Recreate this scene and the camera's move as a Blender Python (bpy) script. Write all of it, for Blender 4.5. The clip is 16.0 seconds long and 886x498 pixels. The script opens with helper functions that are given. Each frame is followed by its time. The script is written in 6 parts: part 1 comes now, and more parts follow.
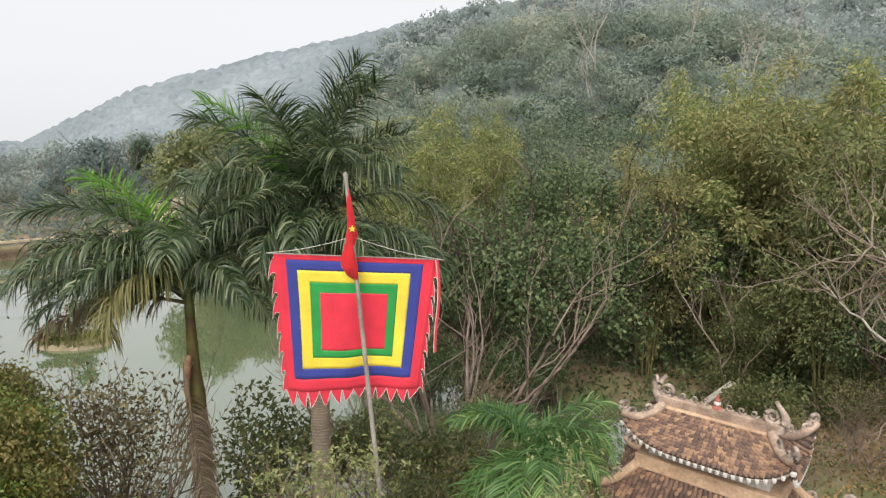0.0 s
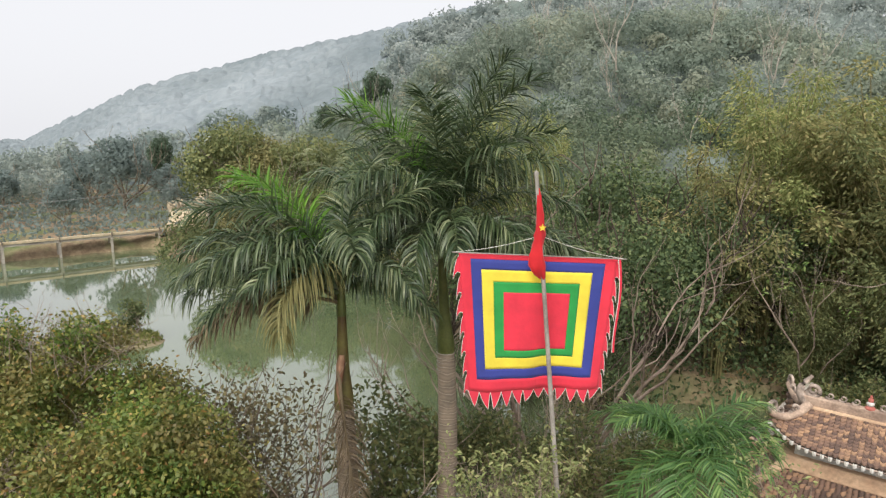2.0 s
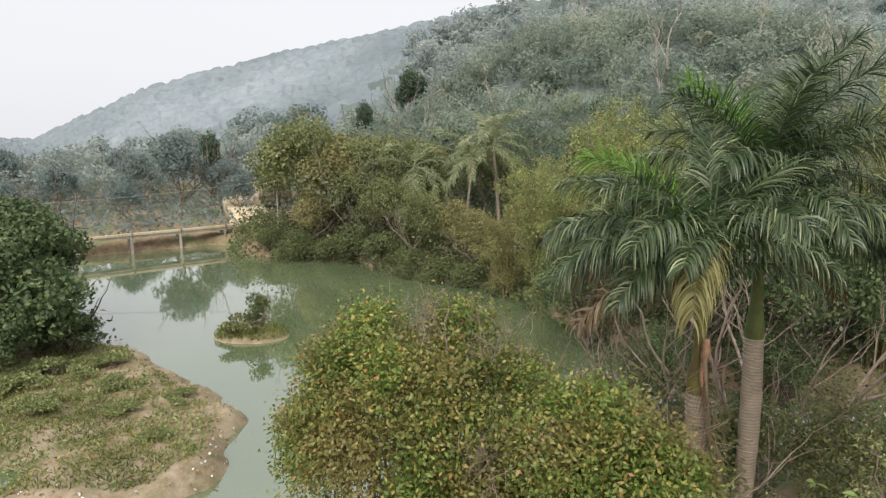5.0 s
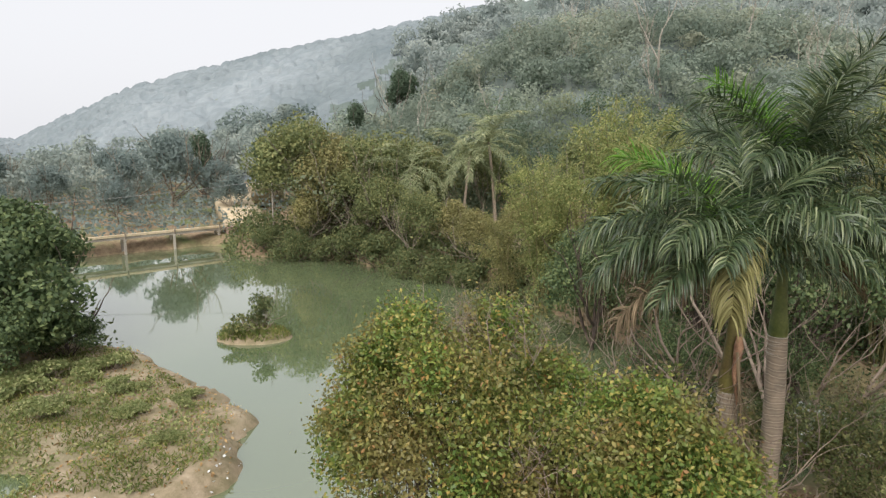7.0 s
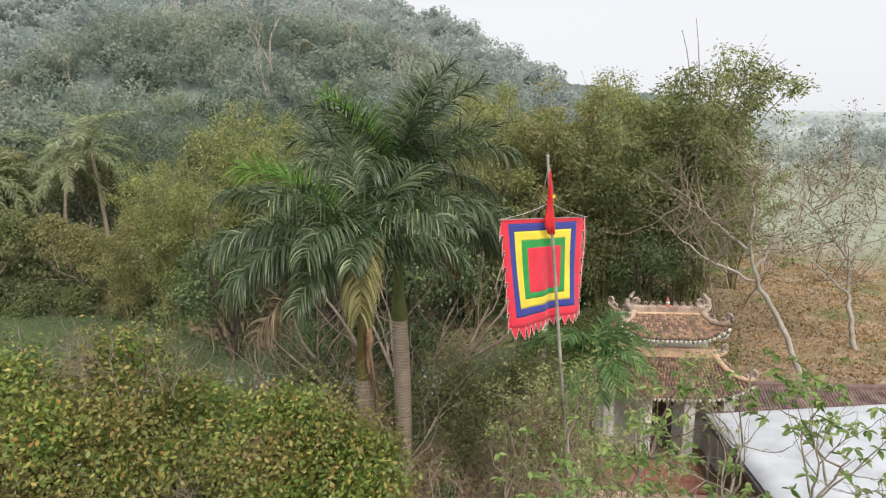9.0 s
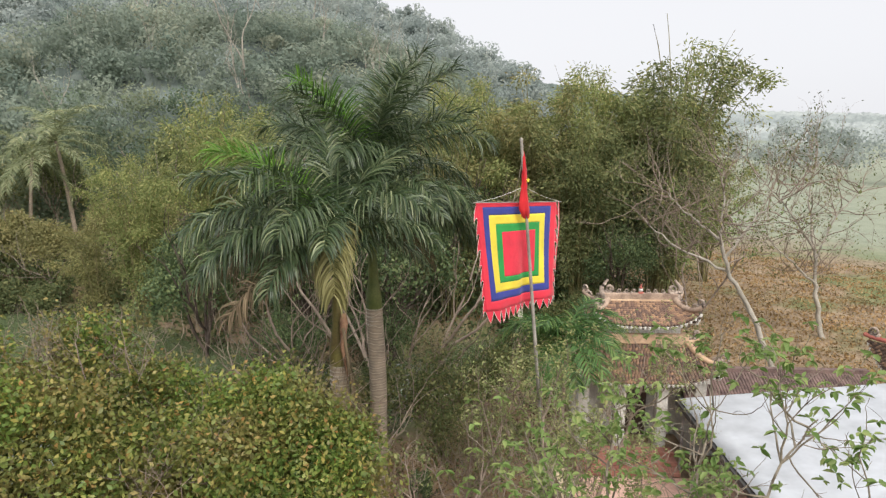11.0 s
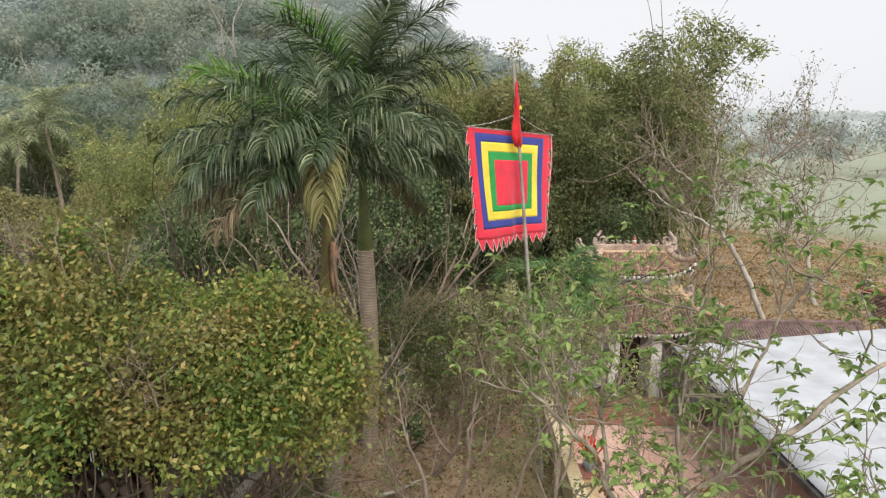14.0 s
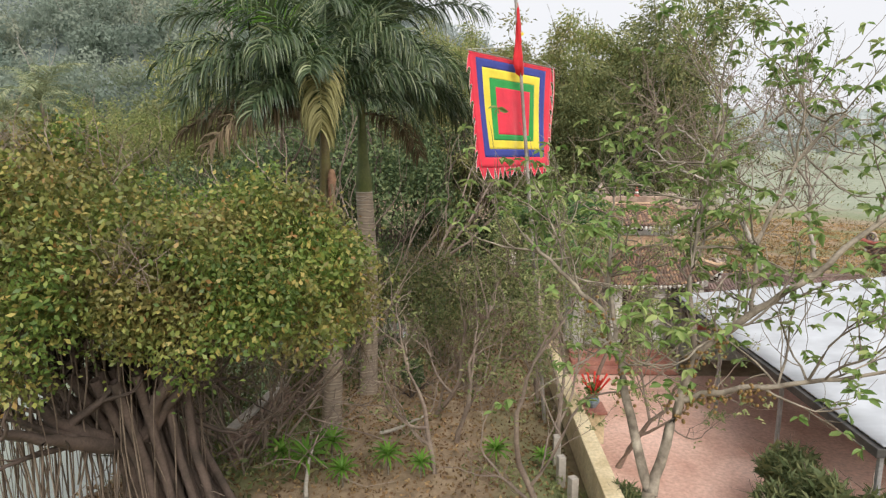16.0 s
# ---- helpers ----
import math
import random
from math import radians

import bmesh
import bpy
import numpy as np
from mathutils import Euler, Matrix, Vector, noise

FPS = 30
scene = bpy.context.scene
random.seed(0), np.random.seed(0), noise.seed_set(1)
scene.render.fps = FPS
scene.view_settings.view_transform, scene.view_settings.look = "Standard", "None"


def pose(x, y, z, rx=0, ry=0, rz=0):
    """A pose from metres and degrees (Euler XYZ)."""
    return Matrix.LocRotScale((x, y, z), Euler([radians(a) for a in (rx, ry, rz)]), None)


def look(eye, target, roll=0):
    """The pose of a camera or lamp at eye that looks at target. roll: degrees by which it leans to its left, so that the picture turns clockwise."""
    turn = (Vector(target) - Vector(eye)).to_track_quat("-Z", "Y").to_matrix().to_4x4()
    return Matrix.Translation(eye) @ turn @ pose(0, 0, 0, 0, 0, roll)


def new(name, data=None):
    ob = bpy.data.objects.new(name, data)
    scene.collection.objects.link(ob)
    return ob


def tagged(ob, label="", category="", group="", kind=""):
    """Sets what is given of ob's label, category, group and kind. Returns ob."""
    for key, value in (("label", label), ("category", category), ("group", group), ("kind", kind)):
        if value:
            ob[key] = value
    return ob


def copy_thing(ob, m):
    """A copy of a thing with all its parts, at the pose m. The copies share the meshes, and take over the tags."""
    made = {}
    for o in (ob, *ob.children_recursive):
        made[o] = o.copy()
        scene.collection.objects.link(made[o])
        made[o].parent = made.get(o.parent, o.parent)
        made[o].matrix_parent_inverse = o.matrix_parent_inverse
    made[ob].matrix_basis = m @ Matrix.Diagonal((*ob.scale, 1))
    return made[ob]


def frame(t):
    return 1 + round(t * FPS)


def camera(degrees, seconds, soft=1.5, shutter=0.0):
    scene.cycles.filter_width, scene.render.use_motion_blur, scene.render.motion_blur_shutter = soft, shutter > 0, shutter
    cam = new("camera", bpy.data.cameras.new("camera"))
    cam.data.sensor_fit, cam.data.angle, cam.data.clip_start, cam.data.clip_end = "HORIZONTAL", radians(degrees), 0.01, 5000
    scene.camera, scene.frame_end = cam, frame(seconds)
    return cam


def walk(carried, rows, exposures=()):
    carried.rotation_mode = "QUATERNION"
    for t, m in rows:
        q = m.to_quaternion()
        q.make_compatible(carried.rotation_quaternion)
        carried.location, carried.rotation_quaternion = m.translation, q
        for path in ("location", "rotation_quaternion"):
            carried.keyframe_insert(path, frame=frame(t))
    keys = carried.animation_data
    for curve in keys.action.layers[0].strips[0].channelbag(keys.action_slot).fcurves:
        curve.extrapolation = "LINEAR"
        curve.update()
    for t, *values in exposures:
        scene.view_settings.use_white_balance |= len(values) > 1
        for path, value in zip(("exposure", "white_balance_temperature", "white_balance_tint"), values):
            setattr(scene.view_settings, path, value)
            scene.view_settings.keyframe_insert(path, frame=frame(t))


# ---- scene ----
import itertools

cam = camera(70.9, 16.0, 1.3)
METRES, EYE, TILT, LEAN, TURN = 16.0, 12.0, -10.0, 0.0, 0.0
ROWS = [
    (0.0, 0.0, 0.0, 0.0, 0.0, 0.0, -0.0),
    (0.5, -0.039, 0.0008, 0.0006, -0.01, 0.0, -0.03),
    (1.0, -0.0869, 0.0031, 0.0018, -0.13, -0.07, -0.07),
    (1.5, -0.1424, 0.0044, 0.0012, -0.18, -0.06, -0.08),
    (2.0, -0.2087, 0.0063, -0.0002, -0.23, -0.07, -0.1),
    (2.5, -0.283, 0.0092, -0.0037, -0.28, -0.05, -0.09),
    (3.0, -0.3635, 0.0125, -0.0077, -0.31, -0.05, -0.13),
    (3.5, -0.4475, 0.0161, -0.0118, -0.32, -0.06, -0.12),
    (4.0, -0.5269, 0.0196, -0.0161, -0.36, -0.08, -0.1),
    (4.5, -0.6101, 0.0232, -0.0211, -0.41, -0.07, -0.14),
    (5.0, -0.6885, 0.0253, -0.0255, -0.43, -0.06, -0.15),
    (5.2, -0.7155, 0.0259, -0.0266, -0.43, -0.06, -0.15),
    (6.2, -0.749, 0.0268, -0.0268, -0.5, -0.06, -0.13),
    (7.3, -0.752, 0.027, -0.0255, -3.5, -0.06, 0.35),
    (7.5, -0.7522, 0.0271, -0.0246, -6.68, -0.06, 0.8),
    (8.0, -0.7512, 0.0254, -0.0193, -18.39, -0.51, 2.81),
    (8.5, -0.7493, 0.0253, -0.0153, -29.1, -1.22, 4.62),
    (9.0, -0.7501, 0.0252, -0.0117, -34.65, -1.7, 5.56),
    (9.2, -0.75, 0.0252, -0.0119, -35.2, -1.75, 5.62),
    (11.3, -0.7486, 0.0278, -0.0418, -37.02, -1.96, 5.87),
    (11.5, -0.7485, 0.0283, -0.0472, -37.11, -1.97, 5.88),
    (12.0, -0.7486, 0.0304, -0.0652, -37.22, -1.96, 5.89),
    (12.5, -0.7484, 0.0321, -0.0818, -37.29, -1.96, 5.89),
    (13.0, -0.7487, 0.0343, -0.1002, -37.39, -2.0, 5.89),
    (13.5, -0.7489, 0.037, -0.1183, -37.46, -2.02, 5.94),
    (14.0, -0.7493, 0.0409, -0.1372, -37.53, -2.03, 5.99),
    (14.5, -0.7499, 0.0447, -0.159, -37.57, -2.04, 6.03),
    (15.0, -0.7507, 0.0493, -0.1835, -37.62, -2.06, 6.03),
    (15.5, -0.7512, 0.054, -0.2094, -37.64, -2.09, 6.05),
    (16.0, -0.7517, 0.0587, -0.2356, -37.64, -2.12, 6.05),
]
walk(cam, [(t, pose(0, 0, EYE, TILT, LEAN, TURN) @ pose(METRES * x, METRES * y, METRES * z, 90 + pitch, roll, yaw)) for t, x, y, z, yaw, pitch, roll in ROWS])

scene.view_settings.exposure = 0.49

# ---- light: a bright overcast sky, soft sun behind the haze ----
world = bpy.data.worlds.new("overcast_sky")
scene.world = world
world.use_nodes = True
wn, wl = world.node_tree.nodes, world.node_tree.links
wn.clear()
sky = wn.new("ShaderNodeTexSky")
sky.sky_type, sky.sun_disc = "NISHITA", False
SUN_EL, SUN_AZ = 48.0, 200.0
sky.sun_elevation, sky.sun_rotation = radians(SUN_EL), radians(SUN_AZ)
sky.dust_density, sky.air_density = 4.0, 1.0
pale = wn.new("ShaderNodeHueSaturation")
pale.inputs["Saturation"].default_value = 0.25
pale.inputs["Value"].default_value = 0.1
cloud = wn.new("ShaderNodeMix")
cloud.data_type = "RGBA"
cloud.inputs[0].default_value = 0.8
cloud.inputs[7].default_value = (0.86, 0.865, 0.9, 1)
bg = wn.new("ShaderNodeBackground")
bg.inputs["Strength"].default_value = 0.85
wo = wn.new("ShaderNodeOutputWorld")
wl.new(sky.outputs[0], pale.inputs["Color"])
wl.new(pale.outputs[0], cloud.inputs[6])
wl.new(cloud.outputs[2], bg.inputs[0])
wl.new(bg.outputs[0], wo.inputs[0])

sun = new("sun", bpy.data.lights.new("sun", "SUN"))
sun.data.energy, sun.data.angle, sun.data.color = 2.35, radians(45), (1.0, 0.95, 0.88)
sun.matrix_world = look((0, 0, 60), (0 - 60 * math.sin(radians(SUN_AZ)) * 1.0, 0 - 60 * math.cos(radians(SUN_AZ)), 60 - 60 * math.tan(radians(SUN_EL))))

# ---- materials ----


def mat(name, build):
    m = bpy.data.materials.new(name)
    m.use_nodes = True
    nt = m.node_tree
    b = nt.nodes["Principled BSDF"]
    build(nt, b)
    return m


def node(nt, kind, **values):
    n = nt.nodes.new(kind)
    for k, v in values.items():
        n.inputs[k.replace("_", " ")].default_value = v
    return n


def ramp(nt, fac, stops):
    r = nt.nodes.new("ShaderNodeValToRGB")
    while len(r.color_ramp.elements) < len(stops):
        r.color_ramp.elements.new(0.5)
    for e, (p, c) in zip(r.color_ramp.elements, stops):
        e.position, e.color = p, (*c, 1)
    nt.links.new(fac, r.inputs[0])
    return r.outputs[0]


def bump(nt, b, height, strength, distance=0.02):
    n = node(nt, "ShaderNodeBump", Strength=strength, Distance=distance)
    nt.links.new(height, n.inputs["Height"])
    nt.links.new(n.outputs[0], b.inputs["Normal"])


def coords(nt, scale=1.0):
    t = nt.nodes.new("ShaderNodeTexCoord")
    return t.outputs["Object"]


def noise_tex(nt, scale, detail=4.0, vec=None, rough=0.55):
    n = node(nt, "ShaderNodeTexNoise", Scale=scale, Detail=detail, Roughness=rough)
    nt.links.new(vec if vec is not None else coords(nt), n.inputs["Vector"])
    return n.outputs["Fac"]


def mixc(nt, fac, a, b, mode="MIX"):
    m = nt.nodes.new("ShaderNodeMix")
    m.data_type, m.blend_type = "RGBA", mode
    if isinstance(fac, float):
        m.inputs[0].default_value = fac
    else:
        nt.links.new(fac, m.inputs[0])
    for s, v in ((6, a), (7, b)):
        if isinstance(v, tuple):
            m.inputs[s].default_value = (*v, 1)
        else:
            nt.links.new(v, m.inputs[s])
    return m.outputs[2]


def foliage(name, stops, rough=0.55, thin=0.3, patch=0.25, dry=None, mottle=0.0, gloss=0.2, own=False):
    """Leaves: a colour for each leaf, slow patches through the crown, some light let through."""
    def build(nt, b):
        g = nt.nodes.new("ShaderNodeNewGeometry")
        pick = g.outputs["Random Per Island"]
        if own:
            a = nt.nodes.new("ShaderNodeAttribute")
            a.attribute_name = "tint"
            w = nt.nodes.new("ShaderNodeMix")
            w.inputs[0].default_value = 0.14
            nt.links.new(a.outputs["Fac"], w.inputs[2])
            nt.links.new(pick, w.inputs[3])
            pick = w.outputs[0]
        c = ramp(nt, pick, stops)
        n = noise_tex(nt, patch, 2.0)
        k = ramp(nt, n, [(0.3, (0.72, 0.75, 0.7)), (0.7, (1.2, 1.18, 1.1))])
        c = mixc(nt, 1.0, c, k, "MULTIPLY")
        if dry:
            where = ramp(nt, noise_tex(nt, 0.7, 5.0), [(0.43, (0, 0, 0)), (0.58, (0.5, 0.5, 0.5))])
            c = mixc(nt, where, c, dry)
        if mottle:
            m = ramp(nt, noise_tex(nt, mottle, 6.0, None, 0.65), [(0.3, (0.84, 0.85, 0.85)), (0.7, (1.1, 1.1, 1.09))])
            c = mixc(nt, 1.0, c, m, "MULTIPLY")
            bump(nt, b, noise_tex(nt, mottle * 1.3, 6.0, None, 0.7), 0.6, 0.5)
        nt.links.new(c, b.inputs["Base Color"])
        b.inputs["Roughness"].default_value = rough
        b.inputs["Specular IOR Level"].default_value = gloss
        tr = nt.nodes.new("ShaderNodeBsdfTranslucent")
        nt.links.new(c, tr.inputs["Color"])
        mx = nt.nodes.new("ShaderNodeMixShader")
        mx.inputs[0].default_value = thin
        nt.links.new(b.outputs[0], mx.inputs[1])
        nt.links.new(tr.outputs[0], mx.inputs[2])
        nt.links.new(mx.outputs[0], nt.nodes["Material Output"].inputs[0])
    return mat(name, build)


def plain(name, c1, c2, rough=0.7, scale=3.0, fine=40.0, relief=0.3, metal=0.0, distance=0.01, lo=0.35, hi=0.65):
    """A surface mottled at two scales, with fine relief."""
    def build(nt, b):
        v = coords(nt)
        a, f = noise_tex(nt, scale, 5.0, v), noise_tex(nt, fine, 3.0, v)
        c = ramp(nt, a, [(lo, c1), (hi, c2)])
        k = ramp(nt, f, [(0.3, (0.8, 0.8, 0.8)), (0.7, (1.15, 1.15, 1.15))])
        nt.links.new(mixc(nt, 1.0, c, k, "MULTIPLY"), b.inputs["Base Color"])
        b.inputs["Roughness"].default_value, b.inputs["Metallic"].default_value = rough, metal
        bump(nt, b, f, relief, distance)
    return mat(name, build)


M_BANYAN = foliage("banyan_leaves", [(0.0, (0.075, 0.13, 0.03)), (0.5, (0.15, 0.225, 0.05)), (0.8, (0.26, 0.295, 0.075)), (0.95, (0.43, 0.36, 0.11)), (1.0, (0.36, 0.18, 0.065))], 0.45, 0.28, 0.9, (0.3, 0.2, 0.095), gloss=0.35)
M_PALM = foliage("palm_leaflets", [(0.0, (0.028, 0.055, 0.024)), (0.5, (0.07, 0.108, 0.048)), (0.85, (0.14, 0.18, 0.09)), (1.0, (0.27, 0.3, 0.17))], 0.38, 0.2, 0.6, gloss=0.5)
M_PALM_YOUNG = foliage("young_palm_leaflets", [(0.0, (0.1, 0.24, 0.035)), (1.0, (0.22, 0.4, 0.07))], 0.4, 0.35, 0.6)
M_COCO = foliage("coconut_leaflets", [(0.0, (0.2, 0.24, 0.14)), (0.7, (0.33, 0.36, 0.21)), (1.0, (0.46, 0.45, 0.29))], 0.5, 0.3, 0.4)
M_ARECA = foliage("areca_leaflets", [(0.0, (0.06, 0.14, 0.045)), (0.7, (0.13, 0.24, 0.075)), (1.0, (0.25, 0.37, 0.12))], 0.42, 0.3, 0.8, gloss=0.4)
M_PALM_OLD = foliage("yellowing_palm_leaflets", [(0.0, (0.2, 0.19, 0.08)), (1.0, (0.36, 0.33, 0.16))], 0.55, 0.25, 0.8)
M_PALM_DEAD = foliage("dry_palm_leaflets", [(0.0, (0.1, 0.075, 0.05)), (1.0, (0.24, 0.185, 0.125))], 0.8, 0.1, 0.8)
M_DARK = foliage("dark_tree_leaves", [(0.0, (0.065, 0.1, 0.05)), (0.6, (0.125, 0.175, 0.085)), (1.0, (0.22, 0.265, 0.12))], 0.5, 0.3, 0.35)
M_GREEN = foliage("tree_leaves", [(0.0, (0.09, 0.12, 0.055)), (0.6, (0.15, 0.18, 0.085)), (1.0, (0.24, 0.24, 0.11))], 0.55, 0.3, 0.35)
M_BAMBOO = foliage("bamboo_leaves", [(0.0, (0.17, 0.22, 0.08)), (0.5, (0.31, 0.35, 0.14)), (0.9, (0.43, 0.43, 0.19)), (1.0, (0.5, 0.44, 0.21))], 0.6, 0.4, 0.3)
M_BAMBOO_OLD = foliage("dry_bamboo_leaves", [(0.0, (0.18, 0.195, 0.085)), (0.5, (0.285, 0.285, 0.125)), (1.0, (0.42, 0.36, 0.175))], 0.65, 0.3, 0.3)
M_FRESH = foliage("fresh_leaves", [(0.0, (0.15, 0.25, 0.07)), (0.6, (0.26, 0.36, 0.13)), (1.0, (0.38, 0.44, 0.18))], 0.5, 0.4, 0.6)
M_SHRUB = foliage("shrub_leaves", [(0.0, (0.09, 0.12, 0.05)), (0.6, (0.18, 0.205, 0.085)), (1.0, (0.31, 0.28, 0.13))], 0.6, 0.3, 0.5)
M_SCRUB = foliage("scrub_leaves", [(0.0, (0.15, 0.125, 0.08)), (0.6, (0.25, 0.21, 0.12)), (1.0, (0.33, 0.28, 0.15))], 0.7, 0.25, 0.5)
M_GRASS = foliage("grass_blades", [(0.0, (0.1, 0.15, 0.04)), (0.5, (0.2, 0.24, 0.07)), (1.0, (0.36, 0.32, 0.14))], 0.6, 0.3, 0.3)
M_LITTER = foliage("fallen_leaves", [(0.0, (0.14, 0.08, 0.05)), (0.6, (0.27, 0.17, 0.09)), (1.0, (0.4, 0.28, 0.15))], 0.8, 0.05, 0.5)
M_SLOPE = foliage("dry_slope_leaves", [(0.0, (0.28, 0.17, 0.08)), (0.6, (0.4, 0.26, 0.13)), (1.0, (0.5, 0.36, 0.2))], 0.8, 0.1, 0.3)
M_SHORE = foliage("shore_tree_leaves", [(0.0, (0.13, 0.16, 0.075)), (0.6, (0.22, 0.25, 0.115)), (1.0, (0.33, 0.32, 0.15))], 0.6, 0.35, 0.2)
M_SHORE_DRY = foliage("yellowing_tree_leaves", [(0.0, (0.2, 0.2, 0.09)), (0.6, (0.32, 0.3, 0.14)), (1.0, (0.42, 0.36, 0.18))], 0.6, 0.35, 0.2)
# near spur: distance haze put into the leaf colours, pale and low in contrast
M_HAZED_WOODS = foliage("hill_woods", [(0.0, (0.230, 0.290, 0.257)), (0.3, (0.286, 0.340, 0.297)), (0.6, (0.342, 0.385, 0.329)), (0.85, (0.398, 0.415, 0.338)), (1.0, (0.449, 0.430, 0.349))], 1.0, 0.5, 0.05, gloss=0.0, own=True)
# distance haze behind the lake, put into the leaves as a blue-grey cast
M_HAZED_SLOPE = foliage("slope_woods", [(0.0, (0.250, 0.305, 0.308)), (0.5, (0.340, 0.390, 0.383)), (1.0, (0.430, 0.460, 0.432))], 0.95, 0.48, 0.03, gloss=0.0, own=True)
# far ridge: mist painted as blue-grey base colour, nearly flat between the three tones
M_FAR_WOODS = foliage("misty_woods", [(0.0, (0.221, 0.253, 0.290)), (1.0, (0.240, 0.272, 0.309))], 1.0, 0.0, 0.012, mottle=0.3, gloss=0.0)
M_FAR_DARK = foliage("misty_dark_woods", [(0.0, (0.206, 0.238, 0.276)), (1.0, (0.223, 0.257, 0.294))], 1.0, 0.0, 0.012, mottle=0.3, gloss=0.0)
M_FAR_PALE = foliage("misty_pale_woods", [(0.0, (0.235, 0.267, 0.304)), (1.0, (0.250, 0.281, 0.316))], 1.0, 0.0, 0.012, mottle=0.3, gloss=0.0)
# mist over the horizon and the meadow's trees, again as pale base colour
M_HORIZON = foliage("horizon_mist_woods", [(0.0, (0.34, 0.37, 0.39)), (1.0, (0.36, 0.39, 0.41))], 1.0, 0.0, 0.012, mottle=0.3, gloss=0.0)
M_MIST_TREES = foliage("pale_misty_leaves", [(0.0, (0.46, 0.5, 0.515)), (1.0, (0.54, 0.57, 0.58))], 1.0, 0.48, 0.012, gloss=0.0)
# upper hill: thinner haze in the colour, so darker than the far ridge
M_HAZED_MID = foliage("hazed_ridge_woods", [(0.0, (0.156, 0.190, 0.188)), (1.0, (0.180, 0.212, 0.207))], 1.0, 0.0, 0.012, mottle=0.3, gloss=0.0)
M_HAZED_MID_DARK = foliage("hazed_ridge_dark_woods", [(0.0, (0.132, 0.164, 0.162)), (1.0, (0.156, 0.186, 0.184))], 1.0, 0.0, 0.012, mottle=0.3, gloss=0.0)
M_HAZED_MID_PALE = foliage("hazed_ridge_pale_woods", [(0.0, (0.174, 0.204, 0.201)), (1.0, (0.198, 0.226, 0.218))], 1.0, 0.0, 0.012, mottle=0.3, gloss=0.0)
M_YOUNG = foliage("thin_olive_leaves", [(0.0, (0.18, 0.22, 0.09)), (0.6, (0.3, 0.34, 0.15)), (1.0, (0.44, 0.42, 0.22))], 0.5, 0.35, 0.6)

M_BARK = plain("grey_bark", (0.12, 0.095, 0.07), (0.36, 0.31, 0.24), 0.85, 5.0, 25, 0.6)
M_BARK_DARK = plain("dark_bark", (0.06, 0.045, 0.035), (0.14, 0.1, 0.08), 0.9, 2.0, 25, 0.6)
M_PALE_BARK = plain("pale_bark", (0.3, 0.27, 0.22), (0.46, 0.42, 0.36), 0.8, 1.5, 20, 0.4)
M_ROOT = plain("root_bark", (0.13, 0.095, 0.07), (0.26, 0.2, 0.15), 0.9, 2.0, 25, 0.4)
M_TWIG = plain("twig_bark", (0.2, 0.15, 0.12), (0.34, 0.27, 0.21), 0.85, 2.0, 25, 0.4)
M_CULM = plain("bamboo_culm", (0.14, 0.13, 0.05), (0.26, 0.22, 0.1), 0.5, 2.0, 12, 0.2)


def palm_trunk(nt, b):
    v = coords(nt)
    s = nt.nodes.new("ShaderNodeSeparateXYZ")
    nt.links.new(v, s.inputs[0])
    w = nt.nodes.new("ShaderNodeMath")
    w.operation = "MULTIPLY_ADD"
    nt.links.new(noise_tex(nt, 2.0, 2.0, v), w.inputs[0])
    w.inputs[1].default_value = 0.25
    nt.links.new(s.outputs[2], w.inputs[2])
    r = nt.nodes.new("ShaderNodeMath")
    r.operation = "PINGPONG"
    r.inputs[1].default_value = 0.085
    nt.links.new(w.outputs[0], r.inputs[0])
    ring = ramp(nt, r.outputs[0], [(0.0, (0.5, 0.43, 0.36)), (0.018, (0.25, 0.195, 0.15)), (0.085, (0.35, 0.285, 0.23))])
    a = noise_tex(nt, 3.0, 5.0, v)
    k = ramp(nt, a, [(0.3, (0.7, 0.72, 0.7)), (0.7, (1.15, 1.12, 1.05))])
    nt.links.new(mixc(nt, 1.0, ring, k, "MULTIPLY"), b.inputs["Base Color"])
    b.inputs["Roughness"].default_value = 0.8
    bump(nt, b, noise_tex(nt, 30, 3.0, v), 0.4, 0.01)


M_PALM_TRUNK = mat("ringed_palm_trunk", palm_trunk)
M_SHAFT = plain("green_crownshaft", (0.06, 0.085, 0.02), (0.13, 0.15, 0.04), 0.45, 1.6, 20, 0.15)
M_SHAFT_BROWN = plain("brown_crownshaft", (0.09, 0.055, 0.022), (0.17, 0.16, 0.045), 0.45, 0.9, 18, 0.2)
M_SHEATH = plain("torn_dry_sheath", (0.16, 0.07, 0.04), (0.34, 0.2, 0.12), 0.8, 4.0, 30, 0.4)
M_POLE = plain("weathered_pole", (0.2, 0.18, 0.16), (0.38, 0.35, 0.31), 0.6, 2.0, 30, 0.3)
M_WHITE_CORD = plain("white_cord", (0.7, 0.68, 0.62), (0.8, 0.78, 0.74), 0.8)


